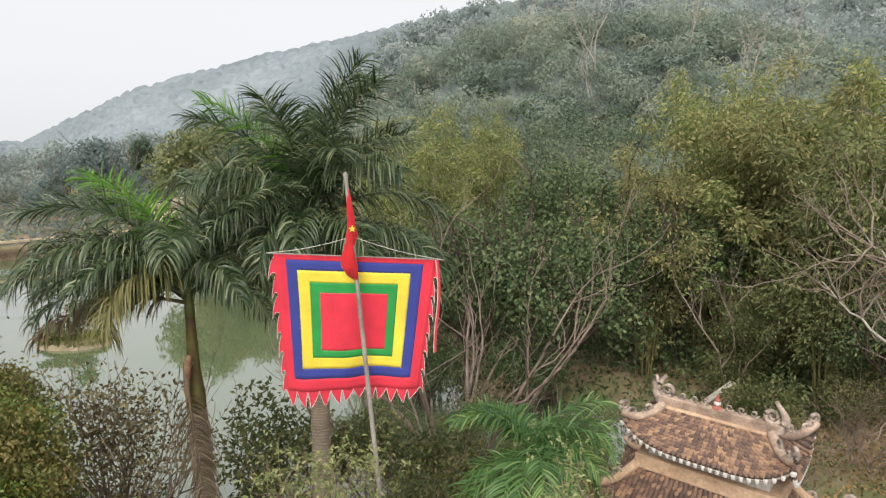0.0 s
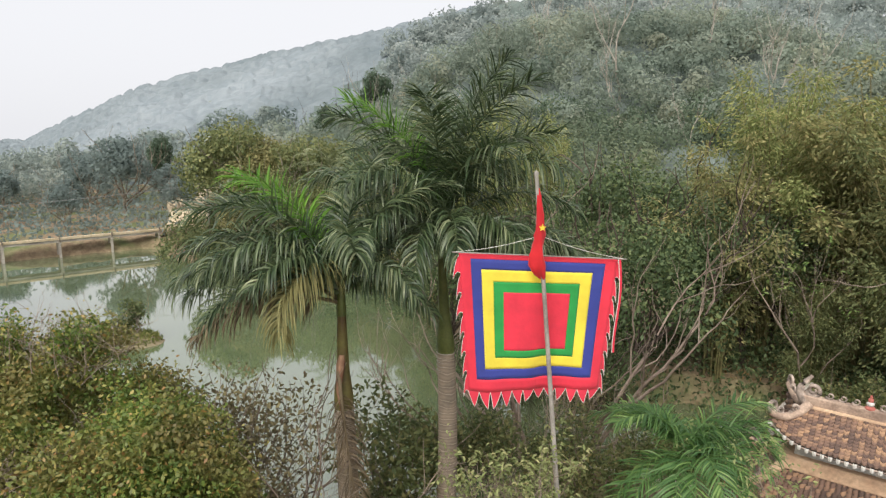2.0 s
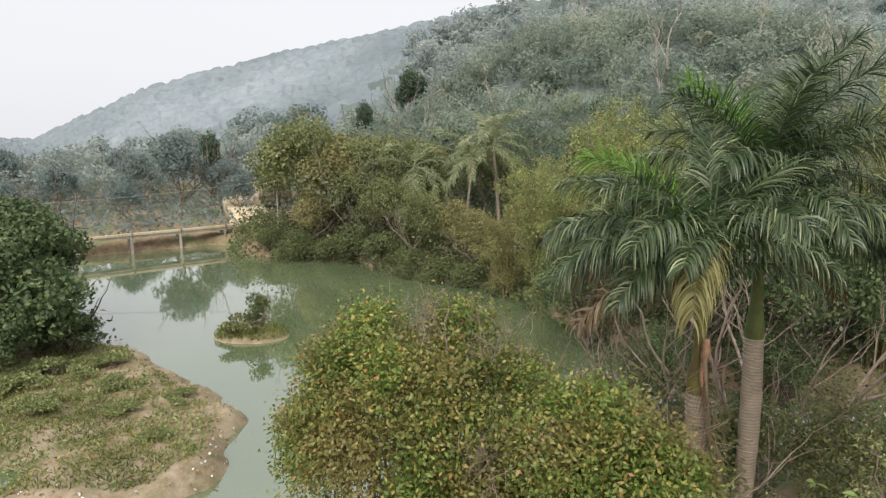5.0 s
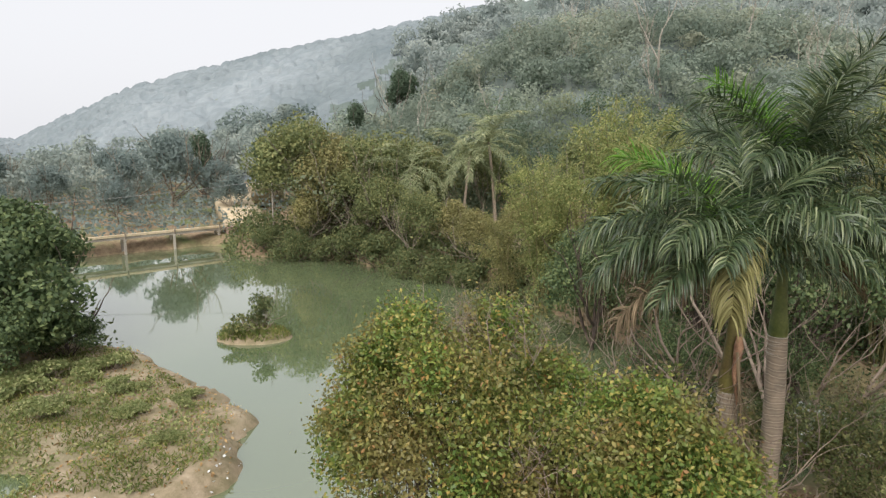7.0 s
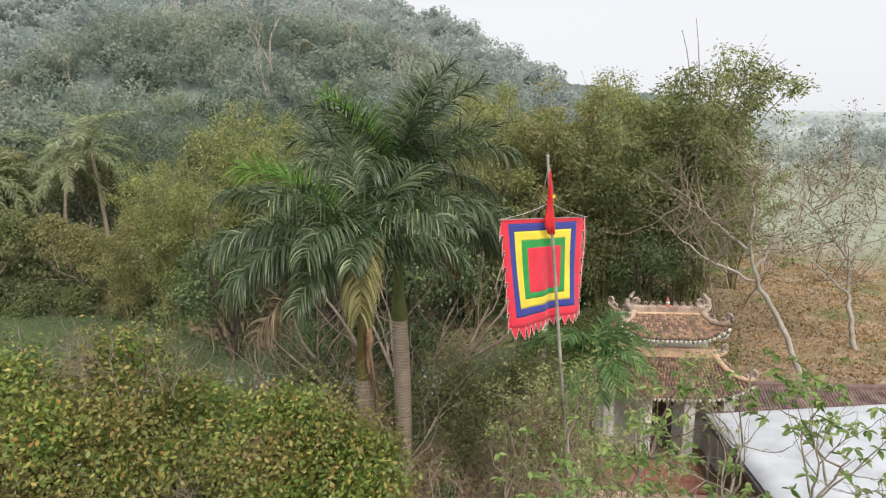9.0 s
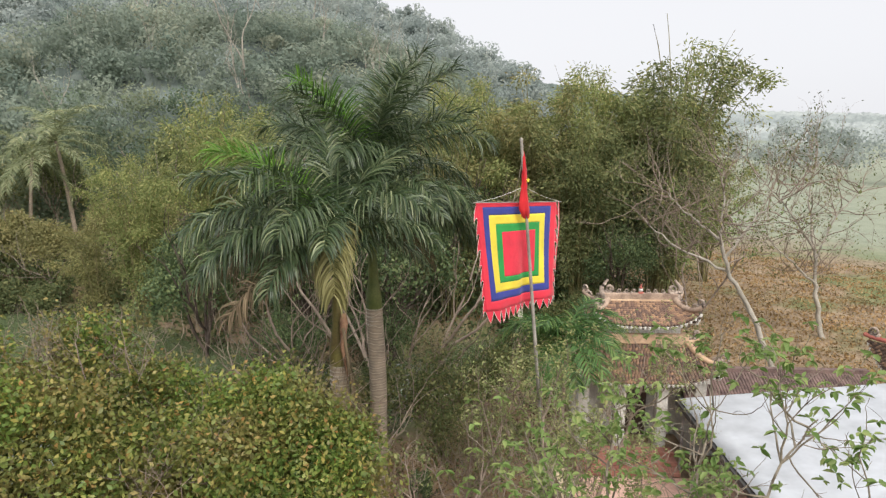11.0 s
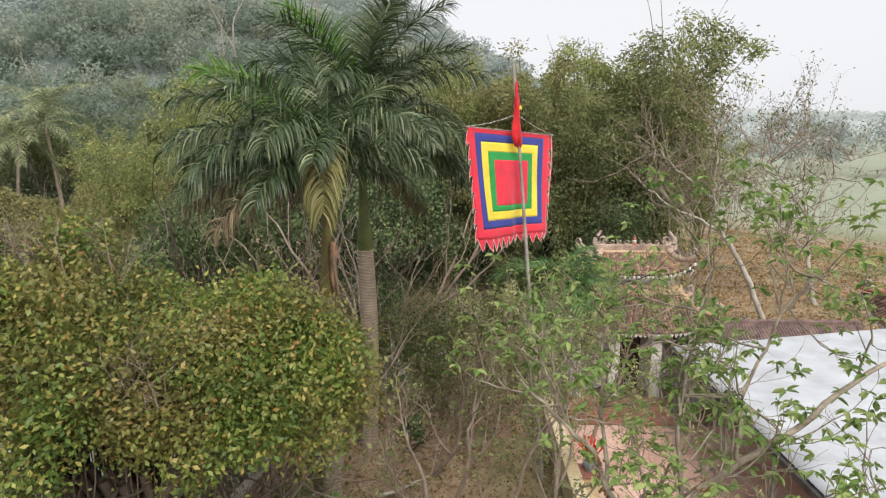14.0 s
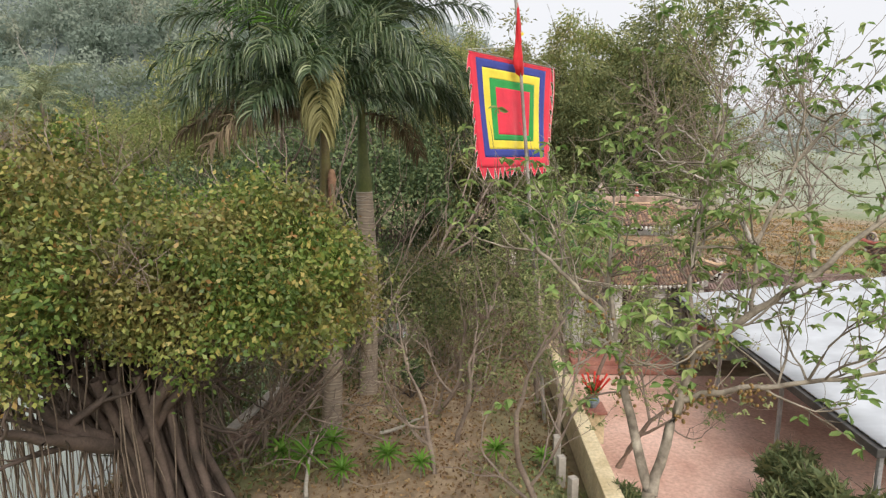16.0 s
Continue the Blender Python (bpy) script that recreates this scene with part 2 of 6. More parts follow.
def cloth(name, c):
    def build(nt, b):
        v = coords(nt)
        a = noise_tex(nt, 2.5, 4.0, v)
        k = ramp(nt, a, [(0.3, (0.86, 0.86, 0.86)), (0.7, (1.08, 1.08, 1.08))])
        cc = mixc(nt, 1.0, c, k, "MULTIPLY")
        nt.links.new(cc, b.inputs["Base Color"])
        b.inputs["Roughness"].default_value = 0.75
        b.inputs["Sheen Weight"].default_value = 0.2
        bump(nt, b, noise_tex(nt, 9.0, 4.0, v), 0.35, 0.03)
        tr = nt.nodes.new("ShaderNodeBsdfTranslucent")
        nt.links.new(cc, tr.inputs["Color"])
        mx = nt.nodes.new("ShaderNodeMixShader")
        mx.inputs[0].default_value = 0.3
        nt.links.new(b.outputs[0], mx.inputs[1])
        nt.links.new(tr.outputs[0], mx.inputs[2])
        nt.links.new(mx.outputs[0], nt.nodes["Material Output"].inputs[0])
    return mat(name, build)


M_RED, M_BLUE = cloth("red_cloth", (0.85, 0.045, 0.085)), cloth("blue_cloth", (0.05, 0.07, 0.36))
M_YELLOW, M_GREENC = cloth("yellow_cloth", (0.95, 0.8, 0.08)), cloth("green_cloth", (0.03, 0.38, 0.08))
M_DEEPRED = cloth("deep_red_cloth", (0.72, 0.02, 0.03))



def tile_build(nt, b):
    o = nt.nodes.new("ShaderNodeObjectInfo")
    g = nt.nodes.new("ShaderNodeNewGeometry")
    c = ramp(nt, g.outputs["Random Per Island"], [(0.0, (0.11, 0.075, 0.062)), (0.55, (0.22, 0.14, 0.105)), (1.0, (0.4, 0.255, 0.16))])
    n = noise_tex(nt, 0.9, 5.0)
    k = ramp(nt, n, [(0.3, (0.45, 0.45, 0.45)), (0.6, (1.1, 1.05, 1.0))])
    nt.links.new(mixc(nt, 1.0, c, k, "MULTIPLY"), b.inputs["Base Color"])
    b.inputs["Roughness"].default_value = 0.85
    bump(nt, b, noise_tex(nt, 30, 3.0), 0.4, 0.01)


M_TILE = mat("old_clay_tile", tile_build)
M_RIDGE = plain("weathered_mortar", (0.24, 0.17, 0.13), (0.5, 0.37, 0.28), 0.9, 2.5, 20, 0.6)
M_PEACH = plain("peach_plaster", (0.42, 0.27, 0.17), (0.62, 0.44, 0.29), 0.85, 1.5, 15, 0.3)
M_ORNAMENT = plain("mossy_stucco", (0.16, 0.13, 0.11), (0.5, 0.4, 0.33), 0.9, 6.0, 30, 0.7)
M_PLASTER = plain("white_plaster", (0.5, 0.48, 0.44), (0.75, 0.73, 0.68), 0.85, 1.2, 15, 0.3)
M_CREAM = plain("cream_painted_wall", (0.55, 0.44, 0.26), (0.74, 0.63, 0.42), 0.8, 1.5, 15, 0.3)
M_TERRACE = plain("pink_cement_floor", (0.506, 0.299, 0.230), (0.713, 0.483, 0.402), 0.75, 0.6, 12, 0.2)
M_STEP = plain("red_cement_step", (0.3, 0.12, 0.09), (0.42, 0.2, 0.15), 0.7, 1.5, 15, 0.3)
M_WHITE_ROOF = plain("white_metal_sheet", (0.44, 0.46, 0.49), (0.49, 0.51, 0.54), 0.6, 0.25, 1.2, 0.0)
M_DARK_STEEL = plain("dark_steel", (0.03, 0.03, 0.03), (0.08, 0.075, 0.07), 0.6, 3.0, 20, 0.2)
M_GREY_STEEL = plain("grey_steel_post", (0.2, 0.2, 0.2), (0.34, 0.33, 0.32), 0.5, 3.0, 20, 0.2)
M_DARK_ROOM = plain("dark_timber", (0.04, 0.025, 0.02), (0.1, 0.06, 0.04), 0.7, 2.0, 20, 0.3)
M_BRICK = plain("old_brick", (0.22, 0.15, 0.12), (0.42, 0.3, 0.24), 0.9, 2.0, 20, 0.5)
M_CONCRETE = plain("pale_concrete", (0.34, 0.3, 0.26), (0.55, 0.5, 0.43), 0.85, 0.6, 8, 0.3)
M_PATH = plain("sandy_track", (0.5, 0.4, 0.26), (0.66, 0.54, 0.38), 0.95, 0.5, 5, 0.4)
M_POT = plain("blue_glazed_pot", (0.1, 0.16, 0.2), (0.3, 0.34, 0.36), 0.3, 6.0, 30, 0.2)
M_FLOWER = plain("red_paper_flowers", (0.7, 0.03, 0.03), (0.85, 0.1, 0.06), 0.7)
M_FIG = plain("ripening_figs", (0.1, 0.07, 0.025), (0.3, 0.17, 0.05), 0.6, 12.0, 40, 0.2)
M_RED_TILE = plain("red_painted_ridge", (0.34, 0.09, 0.07), (0.5, 0.17, 0.13), 0.8, 2.0, 18, 0.3)
M_LITTER_WHITE = plain("pale_litter", (0.5, 0.5, 0.5), (0.75, 0.75, 0.72), 0.6)


def ground_build(nt, b):
    v = coords(nt)
    s = nt.nodes.new("ShaderNodeSeparateXYZ")
    nt.links.new(v, s.inputs[0])
    litter = ramp(nt, noise_tex(nt, 2.2, 8.0, v, 0.7), [(0.3, (0.15, 0.11, 0.07)), (0.5, (0.28, 0.2, 0.125)), (0.7, (0.4, 0.31, 0.2))])
    grass = ramp(nt, noise_tex(nt, 1.5, 8.0, v, 0.7), [(0.3, (0.1, 0.13, 0.05)), (0.7, (0.22, 0.24, 0.1))])
    patch = ramp(nt, noise_tex(nt, 0.16, 5.0, v), [(0.48, (0, 0, 0)), (0.6, (1, 1, 1))])
    c = mixc(nt, patch, litter, grass)
    # bare sand and mud on the low western spit
    low = nt.nodes.new("ShaderNodeMath")
    low.operation = "MULTIPLY_ADD"
    nt.links.new(s.outputs[0], low.inputs[0])
    low.inputs[1].default_value, low.inputs[2].default_value = -1 / 3, -16.5 / 3
    sand = ramp(nt, noise_tex(nt, 1.1, 9.0, v, 0.7), [(0.28, (0.16, 0.15, 0.07)), (0.45, (0.24, 0.2, 0.12)), (0.6, (0.36, 0.29, 0.2)), (0.75, (0.46, 0.39, 0.3))])
    north = nt.nodes.new("ShaderNodeMath")
    north.operation = "LESS_THAN"
    nt.links.new(s.outputs[1], north.inputs[0])
    north.inputs[1].default_value = 42.0
    sand = mixc(nt, north.outputs[0], c, sand)
    c = mixc(nt, ramp(nt, low.outputs[0], [(0.0, (0, 0, 0)), (1.0, (0.85, 0.85, 0.85))]), c, sand)
    # open meadow beyond the wood's edge, its green greyed to stand for mist
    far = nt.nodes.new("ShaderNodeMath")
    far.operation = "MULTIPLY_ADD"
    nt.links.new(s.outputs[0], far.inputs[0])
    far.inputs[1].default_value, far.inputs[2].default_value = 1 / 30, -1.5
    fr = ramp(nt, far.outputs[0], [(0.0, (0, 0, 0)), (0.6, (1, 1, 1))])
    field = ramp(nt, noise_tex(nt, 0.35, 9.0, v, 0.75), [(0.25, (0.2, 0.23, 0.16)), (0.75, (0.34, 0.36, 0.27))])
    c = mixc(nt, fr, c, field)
    # rising ground turns grey-green, lifting the gaps between trees as haze would
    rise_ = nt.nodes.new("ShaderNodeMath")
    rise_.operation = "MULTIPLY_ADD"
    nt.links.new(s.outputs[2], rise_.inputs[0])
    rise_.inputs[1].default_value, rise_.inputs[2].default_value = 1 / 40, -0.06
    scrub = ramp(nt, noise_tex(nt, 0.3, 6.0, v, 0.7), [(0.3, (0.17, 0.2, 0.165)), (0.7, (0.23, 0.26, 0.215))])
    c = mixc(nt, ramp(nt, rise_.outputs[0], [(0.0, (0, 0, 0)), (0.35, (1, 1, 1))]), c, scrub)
    nt.links.new(c, b.inputs["Base Color"])
    b.inputs["Roughness"].default_value = 0.95
    bump(nt, b, noise_tex(nt, 6.0, 6.0, v, 0.7), 0.7, 0.08)


# least hazed tier: only a slight greying for distance in the leaf colours
M_HAZED_FOOT = foliage("hazed_foothill_leaves", [(0.0, (0.13, 0.18, 0.13)), (0.4, (0.19, 0.24, 0.175)), (0.8, (0.27, 0.305, 0.205)), (1.0, (0.35, 0.35, 0.23))], 0.95, 0.45, 0.05, gloss=0.0, own=True)
# ridge trees: distance haze put into the leaf colours, bluish and pale
M_HAZED_RIDGE = foliage("hazed_ridge_leaves", [(0.0, (0.347, 0.395, 0.410)), (0.5, (0.398, 0.440, 0.446)), (1.0, (0.459, 0.485, 0.472))], 1.0, 0.5, 0.02, gloss=0.0, own=True)
M_GROUND = mat("leaf_strewn_ground", ground_build)


def water_build(nt, b):
    v = coords(nt)
    c = ramp(nt, noise_tex(nt, 0.05, 3.0, v), [(0.3, (0.095, 0.135, 0.068)), (0.7, (0.14, 0.168, 0.088))])
    nt.links.new(c, b.inputs["Base Color"])
    b.inputs["Roughness"].default_value = 0.04
    b.inputs["IOR"].default_value = 2.2
    b.inputs["Coat Weight"].default_value = 0.6
    b.inputs["Coat IOR"].default_value = 1.9
    b.inputs["Coat Roughness"].default_value = 0.02
    bump(nt, b, noise_tex(nt, 1.2, 3.0, v), 0.05, 0.05)


M_WATER = mat("murky_green_water", water_build)

# ---- builders ----
rng = np.random.default_rng(7)


def mesh_np(name, verts, faces, material, parent=None, label="", smooth=False):
    """An object from arrays of vertices and of quads or triangles."""
    verts, faces = np.asarray(verts, float), np.asarray(faces, int)
    me = bpy.data.meshes.new(name)
    k = faces.shape[1]
    me.vertices.add(len(verts))
    me.vertices.foreach_set("co", verts.ravel())
    me.loops.add(faces.size)
    me.loops.foreach_set("vertex_index", faces.ravel())
    me.polygons.add(len(faces))
    me.polygons.foreach_set("loop_start", np.arange(0, faces.size, k))
    if smooth:
        me.polygons.foreach_set("use_smooth", np.ones(len(faces), bool))
    me.update(calc_edges=True)
    me.materials.append(material)
    ob = new(name, me)
    if parent is not None:
        ob.parent = parent
    if label:
        ob["label"] = label
    return ob


def part(name, bm, material, parent=None, label="", smooth=False):
    """Links a bmesh as one mesh object."""
    me = bpy.data.meshes.new(name)
    if smooth:
        for f in bm.faces:
            f.smooth = True
    bm.to_mesh(me)
    bm.free()
    me.materials.append(material)
    ob = new(name, me)
    if parent is not None:
        ob.parent = parent
    if label:
        ob["label"] = label
    return ob


def thing(name, m, label, category, group="", kind=""):
    e = new(name)
    e.empty_display_size = 0.2
    e.matrix_basis = m
    return tagged(e, label, category, group, kind)


def unit(v):
    v = np.asarray(v, float)
    return v / np.maximum(np.linalg.norm(v, axis=-1, keepdims=True), 1e-9)


def tube(points, radii, sides=6):
    """Vertices and quads of a tapered tube along a line."""
    p = np.asarray(points, float)
    r = np.broadcast_to(np.asarray(radii, float), (len(p),))
    d = unit(np.gradient(p, axis=0))
    ref = np.where(np.abs(d[:, 2:3]) > 0.9, [[1.0, 0, 0]], [[0, 0, 1.0]])
    a = unit(np.cross(d, ref))
    b = np.cross(d, a)
    th = np.linspace(0, 2 * np.pi, sides, endpoint=False)
    v = p[:, None] + r[:, None, None] * (np.cos(th)[None, :, None] * a[:, None] + np.sin(th)[None, :, None] * b[:, None])
    i, j = np.meshgrid(np.arange(len(p) - 1), np.arange(sides), indexing="ij")
    f = np.stack([i * sides + j, i * sides + (j + 1) % sides, (i + 1) * sides + (j + 1) % sides, (i + 1) * sides + j], -1).reshape(-1, 4)
    return v.reshape(-1, 3), f


def join(pieces):
    vs, fs, n = [], [], 0
    for v, f in pieces:
        vs.append(v)
        fs.append(np.asarray(f) + n)
        n += len(v)
    return np.concatenate(vs), np.concatenate(fs)


def leaves(c, axis, size, width=0.45, fold=0.15):
    """A rhombic, slightly folded leaf at each centre, along its axis."""
    n = len(c)
    d = unit(axis)
    s = unit(np.cross(d, rng.normal(size=(n, 3))))
    nn = np.cross(d, s)
    L = np.broadcast_to(np.asarray(size, float), (n,))[:, None] * rng.uniform(0.7, 1.3, (n, 1))
    v = np.stack([c - d * L * 0.5, c + s * L * width * 0.5 + nn * L * fold, c + d * L * 0.5, c - s * L * width * 0.5 + nn * L * fold], 1)
    return v.reshape(-1, 3), np.arange(4 * n).reshape(n, 4)


def ribbed(c, axis, size, width=0.4, fold=0.12):
    """A pointed leaf of two halves, folded along its midrib."""
    n = len(c)
    d = unit(axis)
    s = unit(np.cross(d, np.array([0, 0, 1.0]) + rng.normal(size=(n, 3)) * 0.5))
    nn = np.cross(s, d)
    L = np.broadcast_to(np.asarray(size, float), (n,))[:, None] * rng.uniform(0.65, 1.25, (n, 1))
    w = L * width * 0.5
    v = np.stack([c, c + d * L * 0.3 + s * w + nn * L * fold, c + d * L * 0.68 + s * w * 0.8 + nn * L * fold, c + d * L - nn * L * 0.08,
                  c + d * L * 0.68 - s * w * 0.8 + nn * L * fold, c + d * L * 0.3 - s * w + nn * L * fold], 1)
    k = (np.arange(n) * 6)[:, None]
    return v.reshape(-1, 3), np.concatenate([k + np.array([0, 1, 2, 3]), k + np.array([0, 3, 4, 5])])


def shingles(c, d, size, width=0.6, fold=0.12, loose=0.45):
    """Leaf clumps that face outwards from the crown, loosely."""
    n = len(c)
    nn = unit(d + rng.normal(size=d.shape) * loose)
    a = unit(np.cross(nn, rng.normal(size=d.shape)))
    s = np.cross(nn, a)
    L = np.broadcast_to(np.asarray(size, float), (n,))[:, None] * rng.uniform(0.7, 1.3, (n, 1))
    v = np.stack([c - a * L * 0.5, c + s * L * width * 0.5 - nn * L * fold, c + a * L * 0.5 - nn * L * fold, c - s * L * width * 0.5], 1)
    return v.reshape(-1, 3), np.arange(4 * n).reshape(n, 4)


def clump_points(blobs, n, shell=0.45):
    """Points in the outer shell of ellipsoids (x, y, z, rx, ry, rz), with their outward direction."""
    b = np.asarray(blobs, float)
    w = (b[:, 3] * b[:, 4] + b[:, 4] * b[:, 5])
    k = rng.choice(len(b), n, p=w / w.sum())
    d = unit(rng.normal(size=(n, 3)))
    r = 1 - shell * rng.random((n, 1)) ** 1.6
    return b[k, :3] + d * b[k, 3:] * r, d


def crown_blobs(cx, cy, cz, rx, ry, rz, n, size=0.45):
    d = unit(rng.normal(size=(n, 3)))
    d[:, 2] = np.abs(d[:, 2]) * 1.1 - 0.35
    c = np.array([cx, cy, cz]) + d * np.array([rx, ry, rz]) * rng.uniform(0.45, 0.85, (n, 1))
    s = rng.uniform(0.7, 1.3, (n, 1)) * size * np.array([[rx, ry, rz * 0.8]])
    return np.concatenate([c, s], 1)


def limbs(start, direction, length, radius, depth, spread=0.6, rise=0.15, split=(2, 4), shrink=0.68, bend=0.18, segs=5):
    """A branching frame as a list of tubes; also gives the tips."""
    out, tips = [], []

    def grow(p, d, L, r, k):
        pts = [p]
        for _ in range(segs):
            d2 = unit(d + rng.normal(size=3) * bend + np.array([0, 0, rise * 0.3]))
            pts.append(pts[-1] + d2 * L / segs)
            d = d2
        pts = np.array(pts)
        out.append(tube(pts, np.linspace(r, r * 0.55, segs + 1), 6 if k > 2 else (4 if k > 0 else 3)))
        tips.append(pts[-1])
        if k > 0:
            grow(pts[-1], unit(d + rng.normal(size=3) * spread * 0.35 + np.array([0, 0, rise * 0.5])), L * shrink * rng.uniform(0.8, 1.1), r * 0.55, k - 1)
            for _ in range(rng.integers(split[0], split[1] + 1) - 1):
                at = rng.uniform(0.3, 1.0)
                q = pts[int(at * segs)]
                nd = unit(d + rng.normal(size=3) * spread + np.array([0, 0, rise]))
                grow(q, nd, L * shrink * rng.uniform(0.75, 1.15), r * 0.52, k - 1)
    grow(np.asarray(start, float), unit(direction), length, radius, depth)
    return out, np.array(tips)

M_HALL_TILE = plain("dark_purple_brown_tile", (0.1, 0.065, 0.06), (0.25, 0.17, 0.15), 0.9, 3.0, 22, 0.5)

# ---- the ground: one sheet with the lake's bed, the banks and the hill ----
SHORE = np.array([(-78, 36), (-49, 57.5), (-35, 67.5), (-30, 61), (-20, 59), (-12, 51), (-6, 47), (-3, 38), (2, 28), (8, 26.5), (13, 26),
                  (13, 24), (8, 22), (3, 20.5), (-2, 18.5), (-6, 16.8), (-10, 15.5), (-13, 13), (-15, 9), (-15.5, 2), (-18.5, -6), (-24, -10), (-30, -2), (-27, 10),
                  (-24, 17.5), (-20, 17.8), (-18.3, 20), (-19.2, 25), (-23, 28.6), (-27, 32.5), (-33, 35), (-44, 40), (-64, 36)])
ISLET = (-22.0, 35.6, 2.3, 1.5)


def in_lake(x, y):
    """Signed distance to the shore: positive in the water."""
    p = np.stack([x, y], -1)
    dist, inside = np.full(x.shape, 1e9), np.zeros(x.shape, bool)
    for a, b in zip(SHORE, np.roll(SHORE, -1, 0)):
        t = np.clip(((p - a) @ (b - a)) / ((b - a) @ (b - a)), 0, 1)
        dist = np.minimum(dist, np.linalg.norm(p - (a + t[..., None] * (b - a)), axis=-1))
        cross = (a[1] > p[..., 1]) != (b[1] > p[..., 1])
        with np.errstate(divide="ignore", invalid="ignore"):
            xx = (b[0] - a[0]) * (p[..., 1] - a[1]) / (b[1] - a[1]) + a[0]
        inside ^= cross & (p[..., 0] < xx)
    return np.where(inside, dist, -dist)


AZ = [-180, -70, -45, -33, -25, -15, -5, 3, 15, 25, 33, 42, 50, 60, 90, 180]
EL = [0.5, 0.5, 0.0, 0.0, 4.4, 7.2, 9.7, 11.6, 13.3, 12.4, 10.2, 6.4, 4.6, 2.6, 1.2, 0.5]
FOOT = [300, 220, 150, 130, 115, 92, 80, 70, 62, 58, 62, 80, 150, 420, 420, 300]
CREST = [800, 800, 700, 480, 370, 350, 320, 290, 240, 215, 215, 230, 420, 800, 800, 800]


SPUR_AZ = [-15, -10, -5, 0, 5, 15, 25, 33, 42]
SPUR_EL = [-3.5, -2.2, 1.0, 4.4, 7.6, 9.0, 8.4, 6.0, 1.0]


def wave(x, y, s, seed=0.0):
    return (np.sin(x / s + seed) * np.cos(y / s * 1.3 + seed * 2) + 0.5 * np.sin(x / s * 2.3 + y / s * 1.7 + seed) + 0.3 * np.cos(x / s * 4.1 - y / s * 3.7))


def height(x, y):
    x, y = np.asarray(x, float), np.asarray(y, float)
    d = in_lake(x, y) + 0.3 * wave(x, y, 0.9, 1.3) + 0.22 * wave(x, y, 0.4, 0.4)
    land = 1.15 + 0.12 * wave(x, y, 3.0) + 0.05 * wave(x, y, 0.9, 2.0)
    west = np.clip((-17.0 - x) / 4, 0, 1) * np.clip((60 - y) / 8, 0, 1)
    land = land * (1 - west) + west * (0.42 + 0.1 * wave(x, y, 2.0))
    bank = np.clip((d + 1.6 - 0.9 * west) / 2.4, 0, 1)
    bank = bank * bank * (3 - 2 * bank)
    z = land * (1 - bank) + bank * -1.0
    e = ((x - ISLET[0]) / ISLET[2]) ** 2 + ((y - ISLET[1]) / ISLET[3]) ** 2
    z = np.maximum(z, 0.45 - 0.5 * e ** 2)
    p2 = ((x + 27.4) / 2.4) ** 2 + ((y - 19.5 - 0.3 * np.sin(x * 1.7)) / 1.5) ** 2
    z = z - 0.95 * np.exp(-p2 * p2)
    su, sv = 0.77 * (x - 5.95) - 0.64 * (y - 12.7), 0.64 * (x - 5.95) + 0.77 * (y - 12.7)
    site = np.clip(np.minimum(np.minimum(su + 4.4, 9 - su), np.minimum(sv + 15, 4 - sv)) / 1.2, 0, 1)
    z = z * (1 - site) + 0.88 * site
    az = np.degrees(np.arctan2(x + 6, y))
    r = np.hypot(x + 6, y)
    foot, crest, el = np.interp(az, AZ, FOOT), np.interp(az, AZ, CREST), np.interp(az, AZ, EL)
    top = crest * np.tan(np.radians(el)) + 5
    s = np.clip((r - foot) / (crest - foot), 0, 1)
    z = z + top * (0.55 * s + 0.45 * s * s * (3 - 2 * s)) * (1 + 0.02 * wave(x, y, 40.0))
    z = z - np.clip((r - crest) / 400, 0, 1) * top * 0.6
    # the nearer spur that runs down to the lake
    spur = np.clip(8 + 130 * np.tan(np.radians(np.interp(az, SPUR_AZ, SPUR_EL))), 0, 60) * np.interp(az, [-15, -10, 38, 46], [0, 1, 1, 0])
    k = np.clip(np.where(r < 130, (r - 66) / 64, 1 - (r - 130) / 90), 0, 1)
    spur = spur * k * k * (3 - 2 * k)
    return np.where(spur > 0.5, np.maximum(z, spur), z)


def sheet():
    n = 226
    u = np.linspace(-1, 1, n)
    ax = -8 + 62 * u + 1900 * u ** 7
    ay = 22 + 62 * u + 1900 * u ** 7
    x, y = np.meshgrid(ax, ay, indexing="ij")
    v = np.stack([x, y, height(x, y)], -1).reshape(-1, 3)
    i, j = np.meshgrid(np.arange(n - 1), np.arange(n - 1), indexing="ij")
    f = np.stack([i * n + j, (i + 1) * n + j, (i + 1) * n + j + 1, i * n + j + 1], -1).reshape(-1, 4)
    return mesh_np("ground", v, f, M_GROUND, smooth=True)


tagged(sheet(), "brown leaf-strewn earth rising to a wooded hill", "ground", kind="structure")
water = mesh_np("water", [(-110, -20, 0), (14.5, -20, 0), (14.5, 70, 0), (-110, 70, 0)], [(0, 1, 2, 3)], M_WATER)
tagged(water, "still murky green lake water", "water", kind="structure")


def zg(x, y):
    return float(height(np.array([x]), np.array([y]))[0])


# ---- the wooded hill ----
def spot(az0, az1, r0, r1):
    a = rng.uniform(az0, az1)
    foot, crest = np.interp(a, AZ, FOOT), np.interp(a, AZ, CREST)
    lo, hi = (foot + (crest - foot) * q if q < 5 else q for q in (r0, r1))
    r = math.sqrt(rng.uniform(lo * lo, hi * hi))
    return -6 + r * math.sin(math.radians(a)), r * math.cos(math.radians(a)), r


